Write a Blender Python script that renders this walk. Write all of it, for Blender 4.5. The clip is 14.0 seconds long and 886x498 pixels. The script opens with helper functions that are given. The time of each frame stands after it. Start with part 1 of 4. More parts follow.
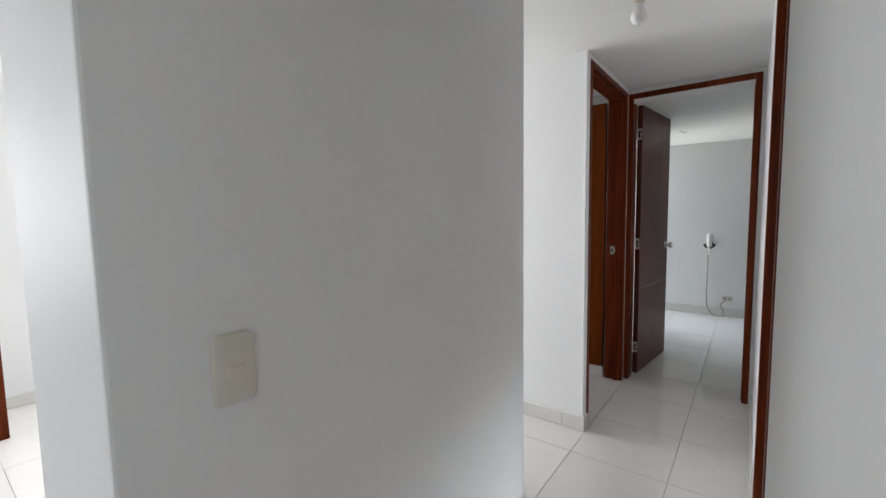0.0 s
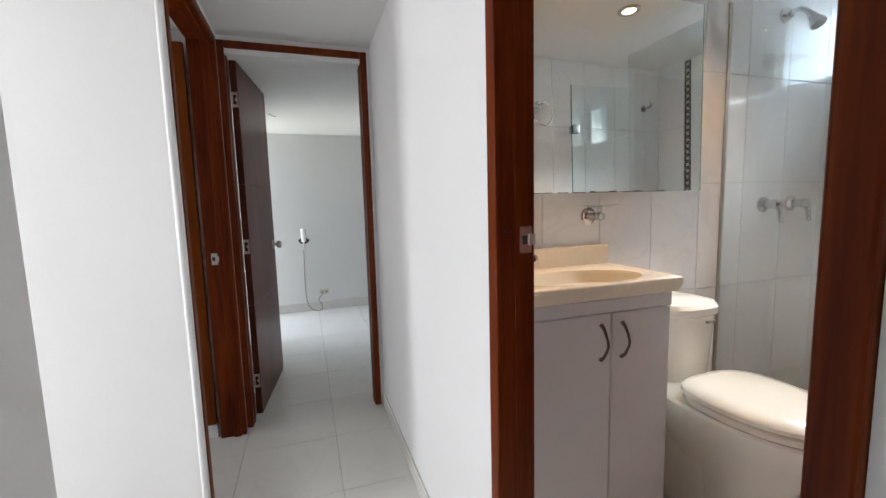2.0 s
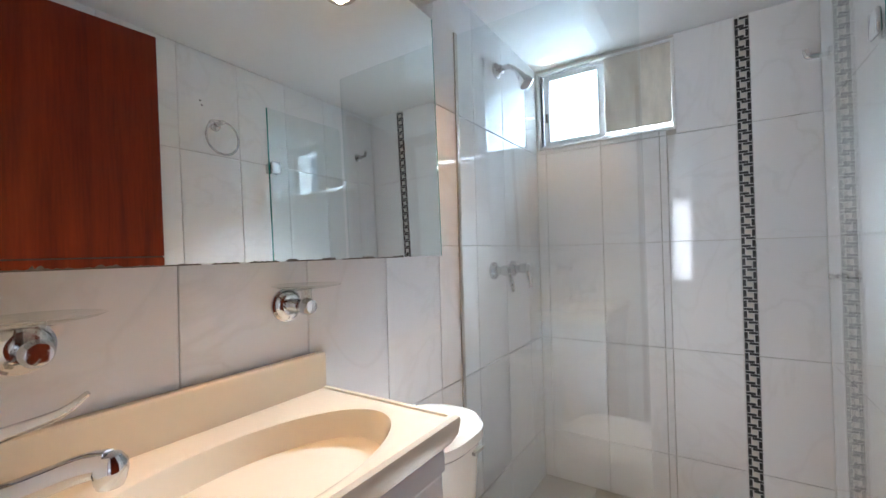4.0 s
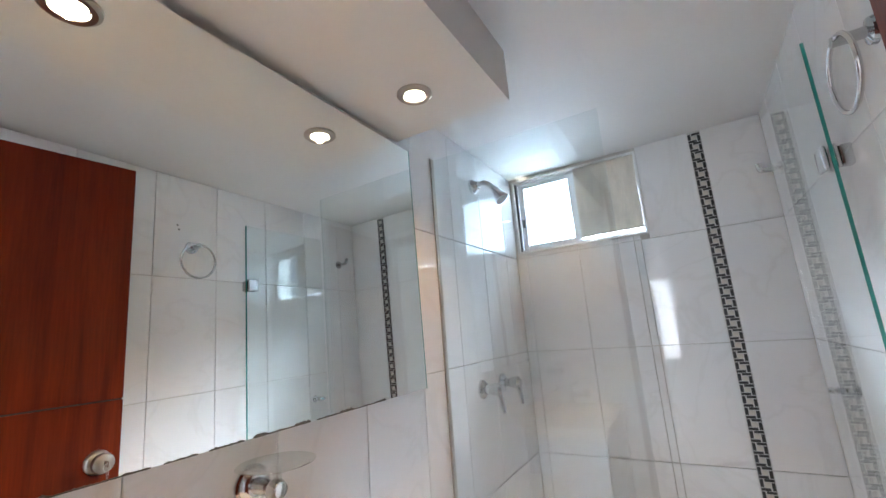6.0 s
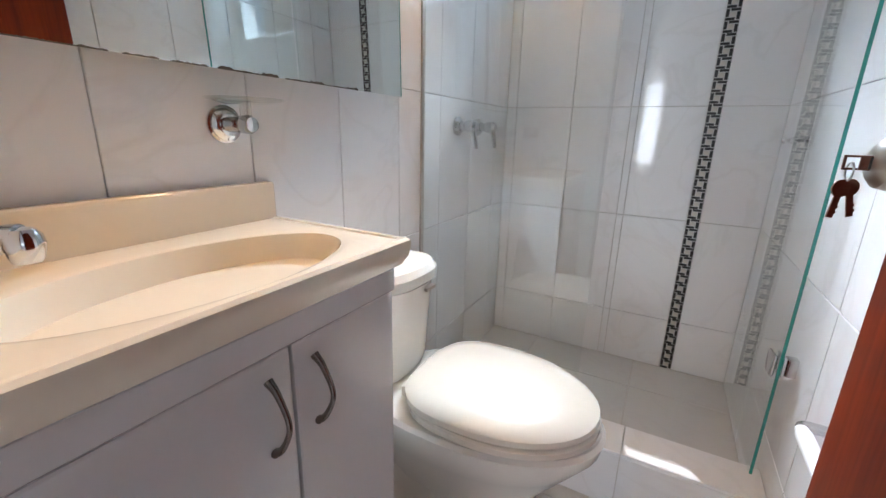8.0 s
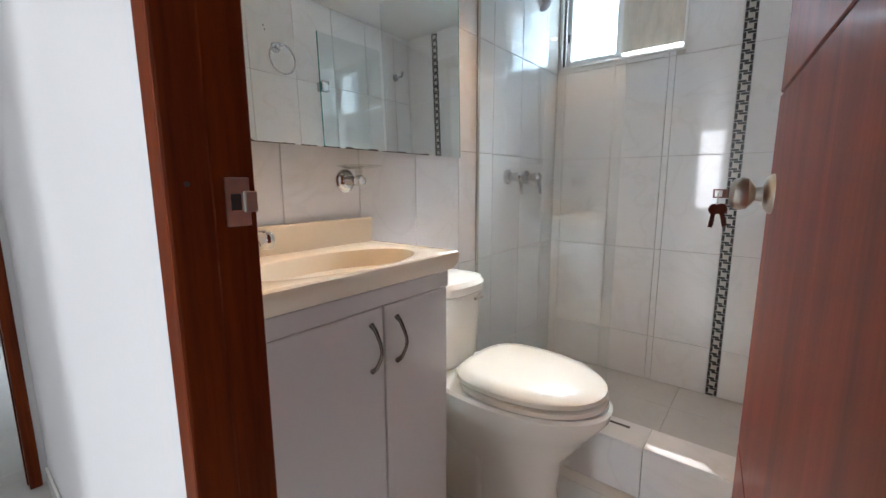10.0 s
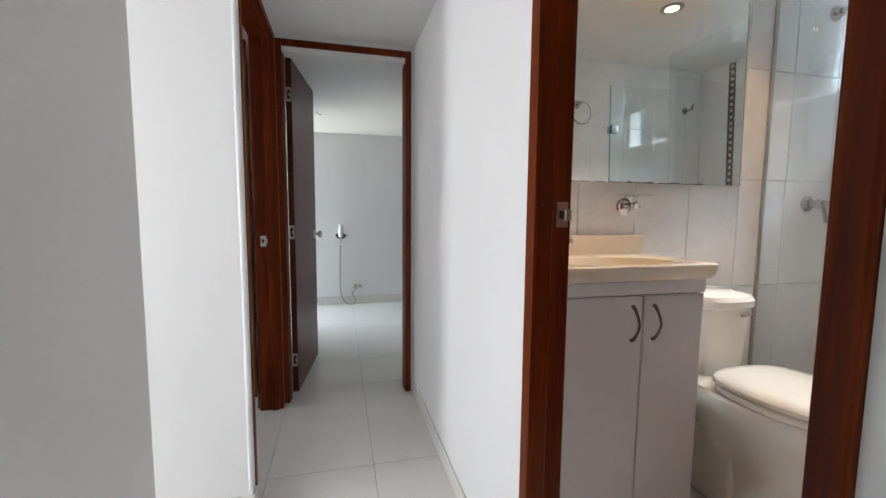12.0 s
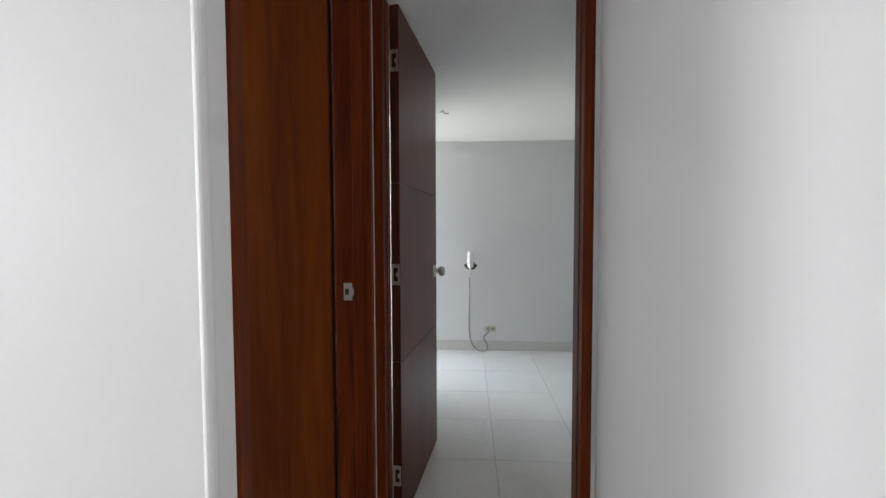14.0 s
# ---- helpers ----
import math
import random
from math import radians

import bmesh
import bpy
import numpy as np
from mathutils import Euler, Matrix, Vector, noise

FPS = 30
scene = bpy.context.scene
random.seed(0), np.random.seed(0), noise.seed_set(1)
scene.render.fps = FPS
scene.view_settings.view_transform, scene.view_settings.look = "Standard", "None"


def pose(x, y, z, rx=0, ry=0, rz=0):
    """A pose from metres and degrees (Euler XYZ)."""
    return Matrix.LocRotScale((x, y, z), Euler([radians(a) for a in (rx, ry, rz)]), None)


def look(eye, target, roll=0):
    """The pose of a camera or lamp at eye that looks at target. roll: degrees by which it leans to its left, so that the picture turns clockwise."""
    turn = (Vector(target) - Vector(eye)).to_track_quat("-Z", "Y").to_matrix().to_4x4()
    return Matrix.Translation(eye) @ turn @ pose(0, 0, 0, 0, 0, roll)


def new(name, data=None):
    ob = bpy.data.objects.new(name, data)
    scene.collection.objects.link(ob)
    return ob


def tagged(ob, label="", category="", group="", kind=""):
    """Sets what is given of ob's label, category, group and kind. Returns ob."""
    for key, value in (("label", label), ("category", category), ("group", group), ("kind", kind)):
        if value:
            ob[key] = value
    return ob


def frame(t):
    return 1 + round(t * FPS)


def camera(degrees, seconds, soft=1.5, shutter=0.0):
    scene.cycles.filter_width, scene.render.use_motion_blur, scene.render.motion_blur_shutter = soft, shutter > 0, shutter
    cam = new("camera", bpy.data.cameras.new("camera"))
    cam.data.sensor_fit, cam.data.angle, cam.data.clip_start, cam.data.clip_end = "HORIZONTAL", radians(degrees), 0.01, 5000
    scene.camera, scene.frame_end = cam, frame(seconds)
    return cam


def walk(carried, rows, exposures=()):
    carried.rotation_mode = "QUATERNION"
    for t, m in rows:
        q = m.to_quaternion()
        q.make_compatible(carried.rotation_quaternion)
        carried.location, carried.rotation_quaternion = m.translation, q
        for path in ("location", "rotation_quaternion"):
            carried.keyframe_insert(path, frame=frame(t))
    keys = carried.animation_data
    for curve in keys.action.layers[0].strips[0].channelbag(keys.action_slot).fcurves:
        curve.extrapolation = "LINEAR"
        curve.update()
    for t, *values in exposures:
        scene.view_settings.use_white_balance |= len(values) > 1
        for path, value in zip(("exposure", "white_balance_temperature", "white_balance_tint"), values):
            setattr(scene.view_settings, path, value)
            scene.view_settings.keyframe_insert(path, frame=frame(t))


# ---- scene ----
cam = camera(94.4, 14.0)
PATH = [
    (0, (0.743, 0.555, 1.237), (-0.454, 2.149, 1.071), -0.9),
    (0.5, (0.602, 0.708, 1.226), (-0.138, 2.558, 1.049), -1.2),
    (1, (0.471, 0.85, 1.22), (0.208, 2.822, 1.015), -1.3),
    (1.5, (0.43, 1.085, 1.222), (0.582, 3.068, 1.011), -1.4),
    (2, (0.395, 1.33, 1.215), (1.022, 3.217, 0.993), -1.5),
    (2.5, (0.433, 1.527, 1.21), (1.452, 3.234, 0.992), -1.4),
    (2.6, (0.467, 1.548, 1.218), (1.547, 3.216, 0.991), -1.4),
    (3, (0.59, 1.639, 1.198), (1.914, 3.125, 1.007), -1.1),
    (3.2, (0.658, 1.685, 1.185), (2.095, 3.066, 1.025), -1.0),
    (3.5, (0.745, 1.762, 1.196), (2.316, 2.992, 1.064), -0.9),
    (4, (0.858, 1.873, 1.246), (2.53, 2.969, 1.264), -1.5),
    (4.2, (0.878, 1.9, 1.271), (2.564, 2.972, 1.371), -1.9),
    (6.3, (0.881, 1.876, 1.377), (2.571, 2.866, 1.779), -4.4),
    (6.5, (0.886, 1.881, 1.348), (2.599, 2.862, 1.668), -4.1),
    (7, (0.897, 1.889, 1.285), (2.649, 2.852, 1.31), -2.4),
    (7.5, (0.897, 1.881, 1.213), (2.638, 2.825, 0.935), -0.5),
    (8, (0.88, 1.865, 1.151), (2.572, 2.782, 0.608), 1.4),
    (8.2, (0.868, 1.854, 1.123), (2.535, 2.76, 0.491), 2.0),
    (10.3, (0.548, 1.547, 1.152), (2.009, 2.893, 0.916), 0.1),
    (10.5, (0.495, 1.481, 1.149), (1.876, 2.915, 0.955), 0.4),
    (11, (0.428, 1.324, 1.15), (1.521, 2.99, 0.986), 0.8),
    (11.5, (0.379, 1.195, 1.15), (1.153, 3.03, 0.971), 0.9),
    (12, (0.346, 1.262, 1.135), (0.835, 3.193, 0.95), 0.5),
    (12.5, (0.304, 1.472, 1.143), (0.594, 3.444, 0.977), -0.0),
    (13, (0.36, 1.74, 1.156), (0.496, 3.732, 1.036), -0.5),
    (13.5, (0.386, 2.02, 1.154), (0.405, 4.016, 1.038), -0.7),
    (14, (0.352, 2.316, 1.163), (0.223, 4.31, 1.078), -0.2),
]
walk(cam, [(t, look(eye, target, roll)) for t, eye, target, roll in PATH], [(0, 0.06, 6450, 10), (0.5, 0.3, 6500, 10), (1.2, 0.40, 6500, 10), (2.5, 0.36, 6400, 10), (4.0, 0.56, 5900, 10), (7.0, 0.56, 5900, 10), (8.2, 0.46, 5850, 10), (10.3, 0.38, 6250, 10), (12, 0.32, 6450, 10), (13.3, 0.05, 6450, 10), (14, 0.2, 6450, 10)])

# ---- light ----
world = bpy.data.worlds.new("sky")
scene.world = world
world.use_nodes = True
wn = world.node_tree
sky = wn.nodes.new("ShaderNodeTexSky")
sky.sky_type, sky.sun_disc = "NISHITA", False
sky.sun_elevation, sky.sun_rotation = radians(61), radians(72)
wn.links.new(sky.outputs["Color"], wn.nodes["Background"].inputs["Color"])
wn.nodes["Background"].inputs["Strength"].default_value = 0.12


def lamp(name, kind, energy, m, color=(1, 1, 1), **more):
    data = bpy.data.lights.new(name, kind)
    data.energy, data.color = energy, color
    if "size" in more:
        data.shape, data.size, data.size_y = "RECTANGLE", more["size"], more["size_y"]
    if "angle" in more:
        data.angle = more["angle"]
    if "radius" in more:
        data.shadow_soft_size = more["radius"]
    if "spot" in more:
        data.spot_size, data.spot_blend = more["spot"], more.get("blend", 0.5)
    ob = new(name, data)
    ob.matrix_world = m
    return ob


DAY = (0.96, 0.96, 0.99)
lamp("sun", "SUN", 3.0, look((2.70, 2.12, 1.72), (1.95, 1.58, 0.35)), (1.0, 0.95, 0.88), angle=radians(0.5))
lamp("daylight_living", "AREA", 10, look((-0.6, -3.0, 1.40), (-0.2, 2.0, 1.20)), DAY, size=2.6, size_y=1.1)
lamp("daylight_dining", "AREA", 52, look((-3.04, 2.15, 1.35), (0.8, 2.75, 1.15)), DAY, size=1.05, size_y=1.2)
# Fill lamp in an added, unseen opening, brightening the hall's far east wall
lamp("hall_fill_west", "AREA", 27, look((-3.04, -0.40, 1.35), (0.8, 2.9, 1.15)), DAY, size=1.6, size_y=1.1)
# Fill lamp in an added, unseen side room opening, lightens the closet front
lamp("side_room_fill", "AREA", 16, look((-3.04, 3.35, 1.35), (0.0, 3.55, 1.0)), DAY, size=0.6, size_y=1.1)
lamp("daylight_bedroom", "AREA", 72, look((-1.60, 6.20, 2.15), (0.9, 5.10, 0.2)), (0.72, 0.82, 1.0), size=0.55, size_y=0.9)
lamp("garden_bounce_bedroom", "AREA", 50, look((-1.60, 6.20, 0.25), (0.9, 5.10, 2.0)), (1.0, 1.0, 0.88), size=0.55, size_y=0.9)
# Unseen lamp outside, far stronger than sky, added to brighten the bathroom
lamp("daylight_boost_bath", "AREA", 1500.0, look((3.58, 2.98, 2.74), (2.69, 2.66, 1.90)), (0.84, 0.92, 1.0), size=1.5, size_y=0.5)
for sx in (1.08, 1.62):
    lamp("downlight_beam", "SPOT", 8.0, look((sx, 2.356, 1.9215), (sx, 2.345, 0.2)), (1.0, 0.58, 0.26), spot=radians(128), blend=0.7, radius=0.010)


# ---- materials ----
def nodes_of(name):
    mat = bpy.data.materials.new(name)
    mat.use_nodes = True
    return mat, mat.node_tree, mat.node_tree.nodes["Principled BSDF"]


def paint(name, color, rough=0.5, metal=0.0, var=0.06, scale=3.0, grain=60.0, bump=0.05, per_object=0.0, coat=0.0, stretch=(1, 1, 1)):
    """Colour that drifts at two scales, with fine relief."""
    mat, tree, bsdf = nodes_of(name)
    n, l = tree.nodes, tree.links
    co = n.new("ShaderNodeTexCoord")
    mp = n.new("ShaderNodeMapping")
    mp.inputs["Scale"].default_value = stretch
    l.new(co.outputs["Object"], mp.inputs["Vector"])
    big, fine = n.new("ShaderNodeTexNoise"), n.new("ShaderNodeTexNoise")
    big.inputs["Scale"].default_value, big.inputs["Detail"].default_value = scale, 4
    fine.inputs["Scale"].default_value, fine.inputs["Detail"].default_value = grain, 5
    for t in (big, fine):
        l.new(mp.outputs["Vector"], t.inputs["Vector"])
    add = n.new("ShaderNodeMath")
    add.operation = "MULTIPLY_ADD"
    add.inputs[1].default_value = 0.4
    l.new(fine.outputs["Fac"], add.inputs[0])
    l.new(big.outputs["Fac"], add.inputs[2])
    ramp = n.new("ShaderNodeValToRGB")
    ramp.color_ramp.elements[0].position, ramp.color_ramp.elements[1].position = 0.45, 0.95
    ramp.color_ramp.elements[0].color = (*[max(0, c * (1 - var)) for c in color], 1)
    ramp.color_ramp.elements[1].color = (*[min(1, c * (1 + var)) for c in color], 1)
    l.new(add.outputs[0], ramp.inputs["Fac"])
    out = ramp.outputs["Color"]
    if per_object:
        info, mul, mix = n.new("ShaderNodeObjectInfo"), n.new("ShaderNodeMapRange"), n.new("ShaderNodeVectorMath")
        mul.inputs["To Min"].default_value, mul.inputs["To Max"].default_value = 1 - per_object, 1.0
        l.new(info.outputs["Random"], mul.inputs["Value"])
        mix.operation = "SCALE"
        l.new(out, mix.inputs[0])
        l.new(mul.outputs["Result"], mix.inputs["Scale"])
        out = mix.outputs["Vector"]
    l.new(out, bsdf.inputs["Base Color"])
    bsdf.inputs["Roughness"].default_value, bsdf.inputs["Metallic"].default_value = rough, metal
    bsdf.inputs["Coat Weight"].default_value, bsdf.inputs["Coat Roughness"].default_value = coat, 0.08
    if bump:
        b = n.new("ShaderNodeBump")
        b.inputs["Strength"].default_value, b.inputs["Distance"].default_value = bump, 0.004
        l.new(add.outputs[0], b.inputs["Height"])
        l.new(b.outputs["Normal"], bsdf.inputs["Normal"])
    return mat


def wood(name, dark, light, rough=0.3, coat=0.3, along=(9, 9, 0.55)):
    """Varnished timber with the grain running up."""
    mat, tree, bsdf = nodes_of(name)
    n, l = tree.nodes, tree.links
    co, mp = n.new("ShaderNodeTexCoord"), n.new("ShaderNodeMapping")
    mp.inputs["Scale"].default_value = along
    l.new(co.outputs["Object"], mp.inputs["Vector"])
    big, fine = n.new("ShaderNodeTexNoise"), n.new("ShaderNodeTexNoise")
    big.inputs["Scale"].default_value, big.inputs["Detail"].default_value, big.inputs["Distortion"].default_value = 1.6, 6, 1.2
    fine.inputs["Scale"].default_value, fine.inputs["Detail"].default_value = 16, 6
    for t in (big, fine):
        l.new(mp.outputs["Vector"], t.inputs["Vector"])
    add = n.new("ShaderNodeMath")
    add.operation = "MULTIPLY_ADD"
    add.inputs[1].default_value = 0.45
    l.new(fine.outputs["Fac"], add.inputs[0])
    l.new(big.outputs["Fac"], add.inputs[2])
    ramp = n.new("ShaderNodeValToRGB")
    ramp.color_ramp.elements[0].position, ramp.color_ramp.elements[1].position = 0.48, 0.98
    ramp.color_ramp.elements[0].color, ramp.color_ramp.elements[1].color = (*dark, 1), (*light, 1)
    l.new(add.outputs[0], ramp.inputs["Fac"])
    l.new(ramp.outputs["Color"], bsdf.inputs["Base Color"])
    bsdf.inputs["Roughness"].default_value, bsdf.inputs["Specular IOR Level"].default_value = rough, 0.14
    bsdf.inputs["Coat Weight"].default_value, bsdf.inputs["Coat Roughness"].default_value = coat, 0.15
    b = n.new("ShaderNodeBump")
    b.inputs["Strength"].default_value, b.inputs["Distance"].default_value = 0.06, 0.002
    l.new(fine.outputs["Fac"], b.inputs["Height"])
    l.new(b.outputs["Normal"], bsdf.inputs["Normal"])
    return mat


def veined(name, base, vein, rough, amount=0.5, scale=2.2, per_object=0.03):
    """Glazed tile with faint marble clouds and veins, set apart tile by tile."""
    mat, tree, bsdf = nodes_of(name)
    n, l = tree.nodes, tree.links
    co, info, off = n.new("ShaderNodeTexCoord"), n.new("ShaderNodeObjectInfo"), n.new("ShaderNodeVectorMath")
    off.operation = "MULTIPLY_ADD"
    off.inputs[1].default_value = (7, 11, 5)
    l.new(info.outputs["Random"], off.inputs[0])
    l.new(co.outputs["Object"], off.inputs[2])
    cloud, line = n.new("ShaderNodeTexNoise"), n.new("ShaderNodeTexNoise")
    cloud.inputs["Scale"].default_value, cloud.inputs["Detail"].default_value = scale, 5
    line.inputs["Scale"].default_value, line.inputs["Detail"].default_value, line.inputs["Distortion"].default_value = scale * 1.2, 7, 1.6
    for t in (cloud, line):
        l.new(off.outputs[0], t.inputs["Vector"])
    ridge = n.new("ShaderNodeValToRGB")
    e = ridge.color_ramp.elements
    e[0].position, e[1].position = 0.47, 0.53
    e[0].color, e[1].color = (0, 0, 0, 1), (0, 0, 0, 1)
    mid = ridge.color_ramp.elements.new(0.5)
    mid.color = (amount, amount, amount, 1)
    l.new(line.outputs["Fac"], ridge.inputs["Fac"])
    gate = n.new("ShaderNodeMath")
    gate.operation = "MULTIPLY"
    l.new(ridge.outputs["Color"], gate.inputs[0])
    l.new(cloud.outputs["Fac"], gate.inputs[1])
    mix = n.new("ShaderNodeMix")
    mix.data_type = "RGBA"
    mix.inputs["A"].default_value, mix.inputs["B"].default_value = (*base, 1), (*vein, 1)
    l.new(gate.outputs[0], mix.inputs["Factor"])
    shade, sc = n.new("ShaderNodeMapRange"), n.new("ShaderNodeVectorMath")
    shade.inputs["To Min"].default_value, shade.inputs["To Max"].default_value = 1 - per_object, 1
    l.new(info.outputs["Random"], shade.inputs["Value"])
    sc.operation = "SCALE"
    l.new(mix.outputs["Result"], sc.inputs[0])
    l.new(shade.outputs["Result"], sc.inputs["Scale"])
    l.new(sc.outputs["Vector"], bsdf.inputs["Base Color"])
    bsdf.inputs["Roughness"].default_value = rough
    wave = n.new("ShaderNodeTexNoise")
    wave.inputs["Scale"].default_value = 5
    l.new(off.outputs[0], wave.inputs["Vector"])
    b = n.new("ShaderNodeBump")
    b.inputs["Strength"].default_value, b.inputs["Distance"].default_value = 0.05, 0.004
    l.new(wave.outputs["Fac"], b.inputs["Height"])
    l.new(b.outputs["Normal"], bsdf.inputs["Normal"])
    return mat


def pane(name, tint, gloss=1.0, base=0.04):
    """Thin clear glass: see-through, with a gloss that grows at a glance."""
    mat, tree, bsdf = nodes_of(name)
    n, l = tree.nodes, tree.links
    n.remove(bsdf)
    clear, shine, mix = n.new("ShaderNodeBsdfTransparent"), n.new("ShaderNodeBsdfGlossy"), n.new("ShaderNodeMixShader")
    facing, power, fr = n.new("ShaderNodeLayerWeight"), n.new("ShaderNodeMath"), n.new("ShaderNodeMath")
    facing.inputs["Blend"].default_value = 0.5
    power.operation, power.inputs[1].default_value = "POWER", 5.0
    fr.operation, fr.inputs[1].default_value, fr.inputs[2].default_value = "MULTIPLY_ADD", 0.9, base
    l.new(facing.outputs["Facing"], power.inputs[0])
    l.new(power.outputs[0], fr.inputs[0])
    clear.inputs["Color"].default_value = (*tint, 1)
    shine.inputs["Color"].default_value, shine.inputs["Roughness"].default_value = (gloss, gloss, gloss, 1), 0.0
    l.new(fr.outputs[0], mix.inputs[0])
    l.new(clear.outputs[0], mix.inputs[1])
    l.new(shine.outputs[0], mix.inputs[2])
    l.new(mix.outputs[0], n["Material Output"].inputs["Surface"])
    return mat


def glow(name, color, strength):
    mat, tree, bsdf = nodes_of(name)
    bsdf.inputs["Base Color"].default_value = (*color, 1)
    bsdf.inputs["Emission Color"].default_value, bsdf.inputs["Emission Strength"].default_value = (*color, 1), strength
    return mat


M_WALL = paint("wall_paint", (0.80, 0.80, 0.795), 0.55, var=0.025, scale=1.2, grain=90, bump=0.05)
M_CEIL = paint("ceiling_paint", (0.80, 0.80, 0.79), 0.6, var=0.02, scale=1.5, grain=70, bump=0.05)
M_FLOOR = veined("floor_porcelain", (0.70, 0.685, 0.645), (0.58, 0.56, 0.52), 0.07, 0.4, 2.5, 0.04)
M_GROUT = paint("grout", (0.36, 0.34, 0.31), 0.85, var=0.2, scale=8, grain=200)
M_GROUT_W = paint("wall_grout", (0.60, 0.575, 0.53), 0.8, var=0.12, scale=6, grain=200)
M_TILE = veined("wall_tile_glaze", (0.84, 0.84, 0.84), (0.66, 0.65, 0.63), 0.06, 0.42, 2.0, 0.025)
M_TILE_GREY = veined("shower_floor_glaze", (0.60, 0.60, 0.575), (0.52, 0.51, 0.49), 0.15, 0.4, 2.5, 0.03)
M_BASE = veined("skirting_tile", (0.72, 0.705, 0.66), (0.6, 0.58, 0.54), 0.2, 0.4, 3.0, 0.05)
M_WOOD = wood("red_brown_timber", (0.066, 0.0080, 0.0016), (0.195, 0.034, 0.0036), 0.42, 0.0)
M_WOOD_BATH = wood("bath_door_veneer", (0.085, 0.0095, 0.003), (0.20, 0.027, 0.006), 0.4, 0.08)
M_WOOD_DOOR = wood("door_veneer", (0.058, 0.015, 0.009), (0.125, 0.032, 0.016), 0.36, 0.08)
M_WOOD_CLOSET = wood("closet_veneer", (0.105, 0.020, 0.0025), (0.225, 0.050, 0.004), 0.4, 0.0)
M_CHROME = paint("chrome", (0.63, 0.635, 0.645), 0.10, 1.0, var=0.03, bump=0.0)
M_NICKEL = paint("satin_nickel", (0.50, 0.46, 0.41), 0.28, 1.0, var=0.08, scale=20, bump=0.01)
M_HANDLE = paint("dull_grey_metal", (0.20, 0.175, 0.16), 0.22, 1.0, var=0.08, scale=20, bump=0.01)
M_STEEL = paint("zinc_plate", (0.62, 0.61, 0.58), 0.32, 1.0, var=0.1, scale=30, bump=0.02)
M_ALU = paint("white_aluminium", (0.72, 0.74, 0.75), 0.35, 0.2, var=0.03, bump=0.0)
# Near-black for dark parts and for shade painted into holes and grooves
M_DARK = paint("dark_parts_gap_shade", (0.03, 0.03, 0.03), 0.6, var=0.2)
M_MIRROR = paint("mirror_silver", (0.90, 0.93, 0.915), 0.0, 1.0, var=0.0, bump=0.0)
M_DULL_BROWN = paint("worn_silvering_and_slot", (0.10, 0.09, 0.08), 0.7, var=0.4, scale=60)
M_GLASS = pane("shower_glass", (0.955, 0.972, 0.970), 1.0, 0.065)
M_CLEAR = pane("window_glass", (0.93, 0.97, 0.98))
M_DISH = pane("dish_glass", (0.90, 0.92, 0.90), 1.0, 0.16)
M_EDGE = paint("green_glass_edge", (0.035, 0.24, 0.20), 0.15, var=0.2, scale=12, bump=0.0)
M_CERAMIC = paint("bone_ceramic", (0.73, 0.685, 0.605), 0.10, var=0.015, scale=3, bump=0.0, coat=0.5)
M_SEAT = paint("bone_seat_plastic", (0.68, 0.61, 0.51), 0.18, var=0.015, scale=3, bump=0.0, coat=0.3)
M_COUNTER = paint("cream_cultured_marble", (0.78, 0.70, 0.565), 0.12, var=0.025, scale=2.5, bump=0.0, coat=0.4)
M_LACQUER = paint("white_lacquer", (0.63, 0.62, 0.61), 0.16, var=0.02, scale=2.0, bump=0.015, coat=0.3)
M_BLACK = paint("black_mosaic", (0.028, 0.027, 0.028), 0.3, var=0.5, scale=90, grain=300)
M_CREAM = paint("cream_mosaic", (0.62, 0.58, 0.52), 0.4, var=0.12, scale=90)
M_MORTAR = paint("mosaic_mortar", (0.66, 0.65, 0.62), 0.7, var=0.1, scale=60)
M_BOARD = paint("beige_board", (0.64, 0.59, 0.51), 0.6, var=0.12, scale=7, grain=40, bump=0.25, stretch=(1, 5, 1.2))
mix_t, tr_t = M_BOARD.node_tree.nodes.new("ShaderNodeMixShader"), M_BOARD.node_tree.nodes.new("ShaderNodeBsdfTranslucent")
mix_t.inputs[0].default_value, tr_t.inputs["Color"].default_value = 0.03, (0.88, 0.82, 0.72, 1)
M_BOARD.node_tree.links.new(M_BOARD.node_tree.nodes["Principled BSDF"].outputs[0], mix_t.inputs[1])
M_BOARD.node_tree.links.new(tr_t.outputs[0], mix_t.inputs[2])
M_BOARD.node_tree.links.new(mix_t.outputs[0], M_BOARD.node_tree.nodes["Material Output"].inputs["Surface"])
M_SWITCH = paint("cream_plastic", (0.66, 0.63, 0.54), 0.35, var=0.02, bump=0.0)
M_WHITE = paint("white_plastic", (0.82, 0.82, 0.80), 0.3, var=0.02, bump=0.0)
M_LAMPGLASS = paint("frosted_lamp_glass", (0.88, 0.88, 0.86), 0.25, var=0.02, bump=0.0)
M_IRON = paint("black_iron", (0.02, 0.02, 0.02), 0.4, 0.3, var=0.2)
M_CORD = paint("clear_cord", (0.34, 0.32, 0.29), 0.35, var=0.08)
M_SPOT = glow("lit_bulb", (1.0, 0.86, 0.62), 9.0)
# Emits its own light, in place of a bright view beyond the pane
M_SKYCARD = glow("glowing_view_card", (0.82, 0.91, 1.0), 1.0)
M_BRONZE = paint("dark_key_metal", (0.24, 0.13, 0.10), 0.3, 1.0, var=0.2, scale=40, bump=0.0)


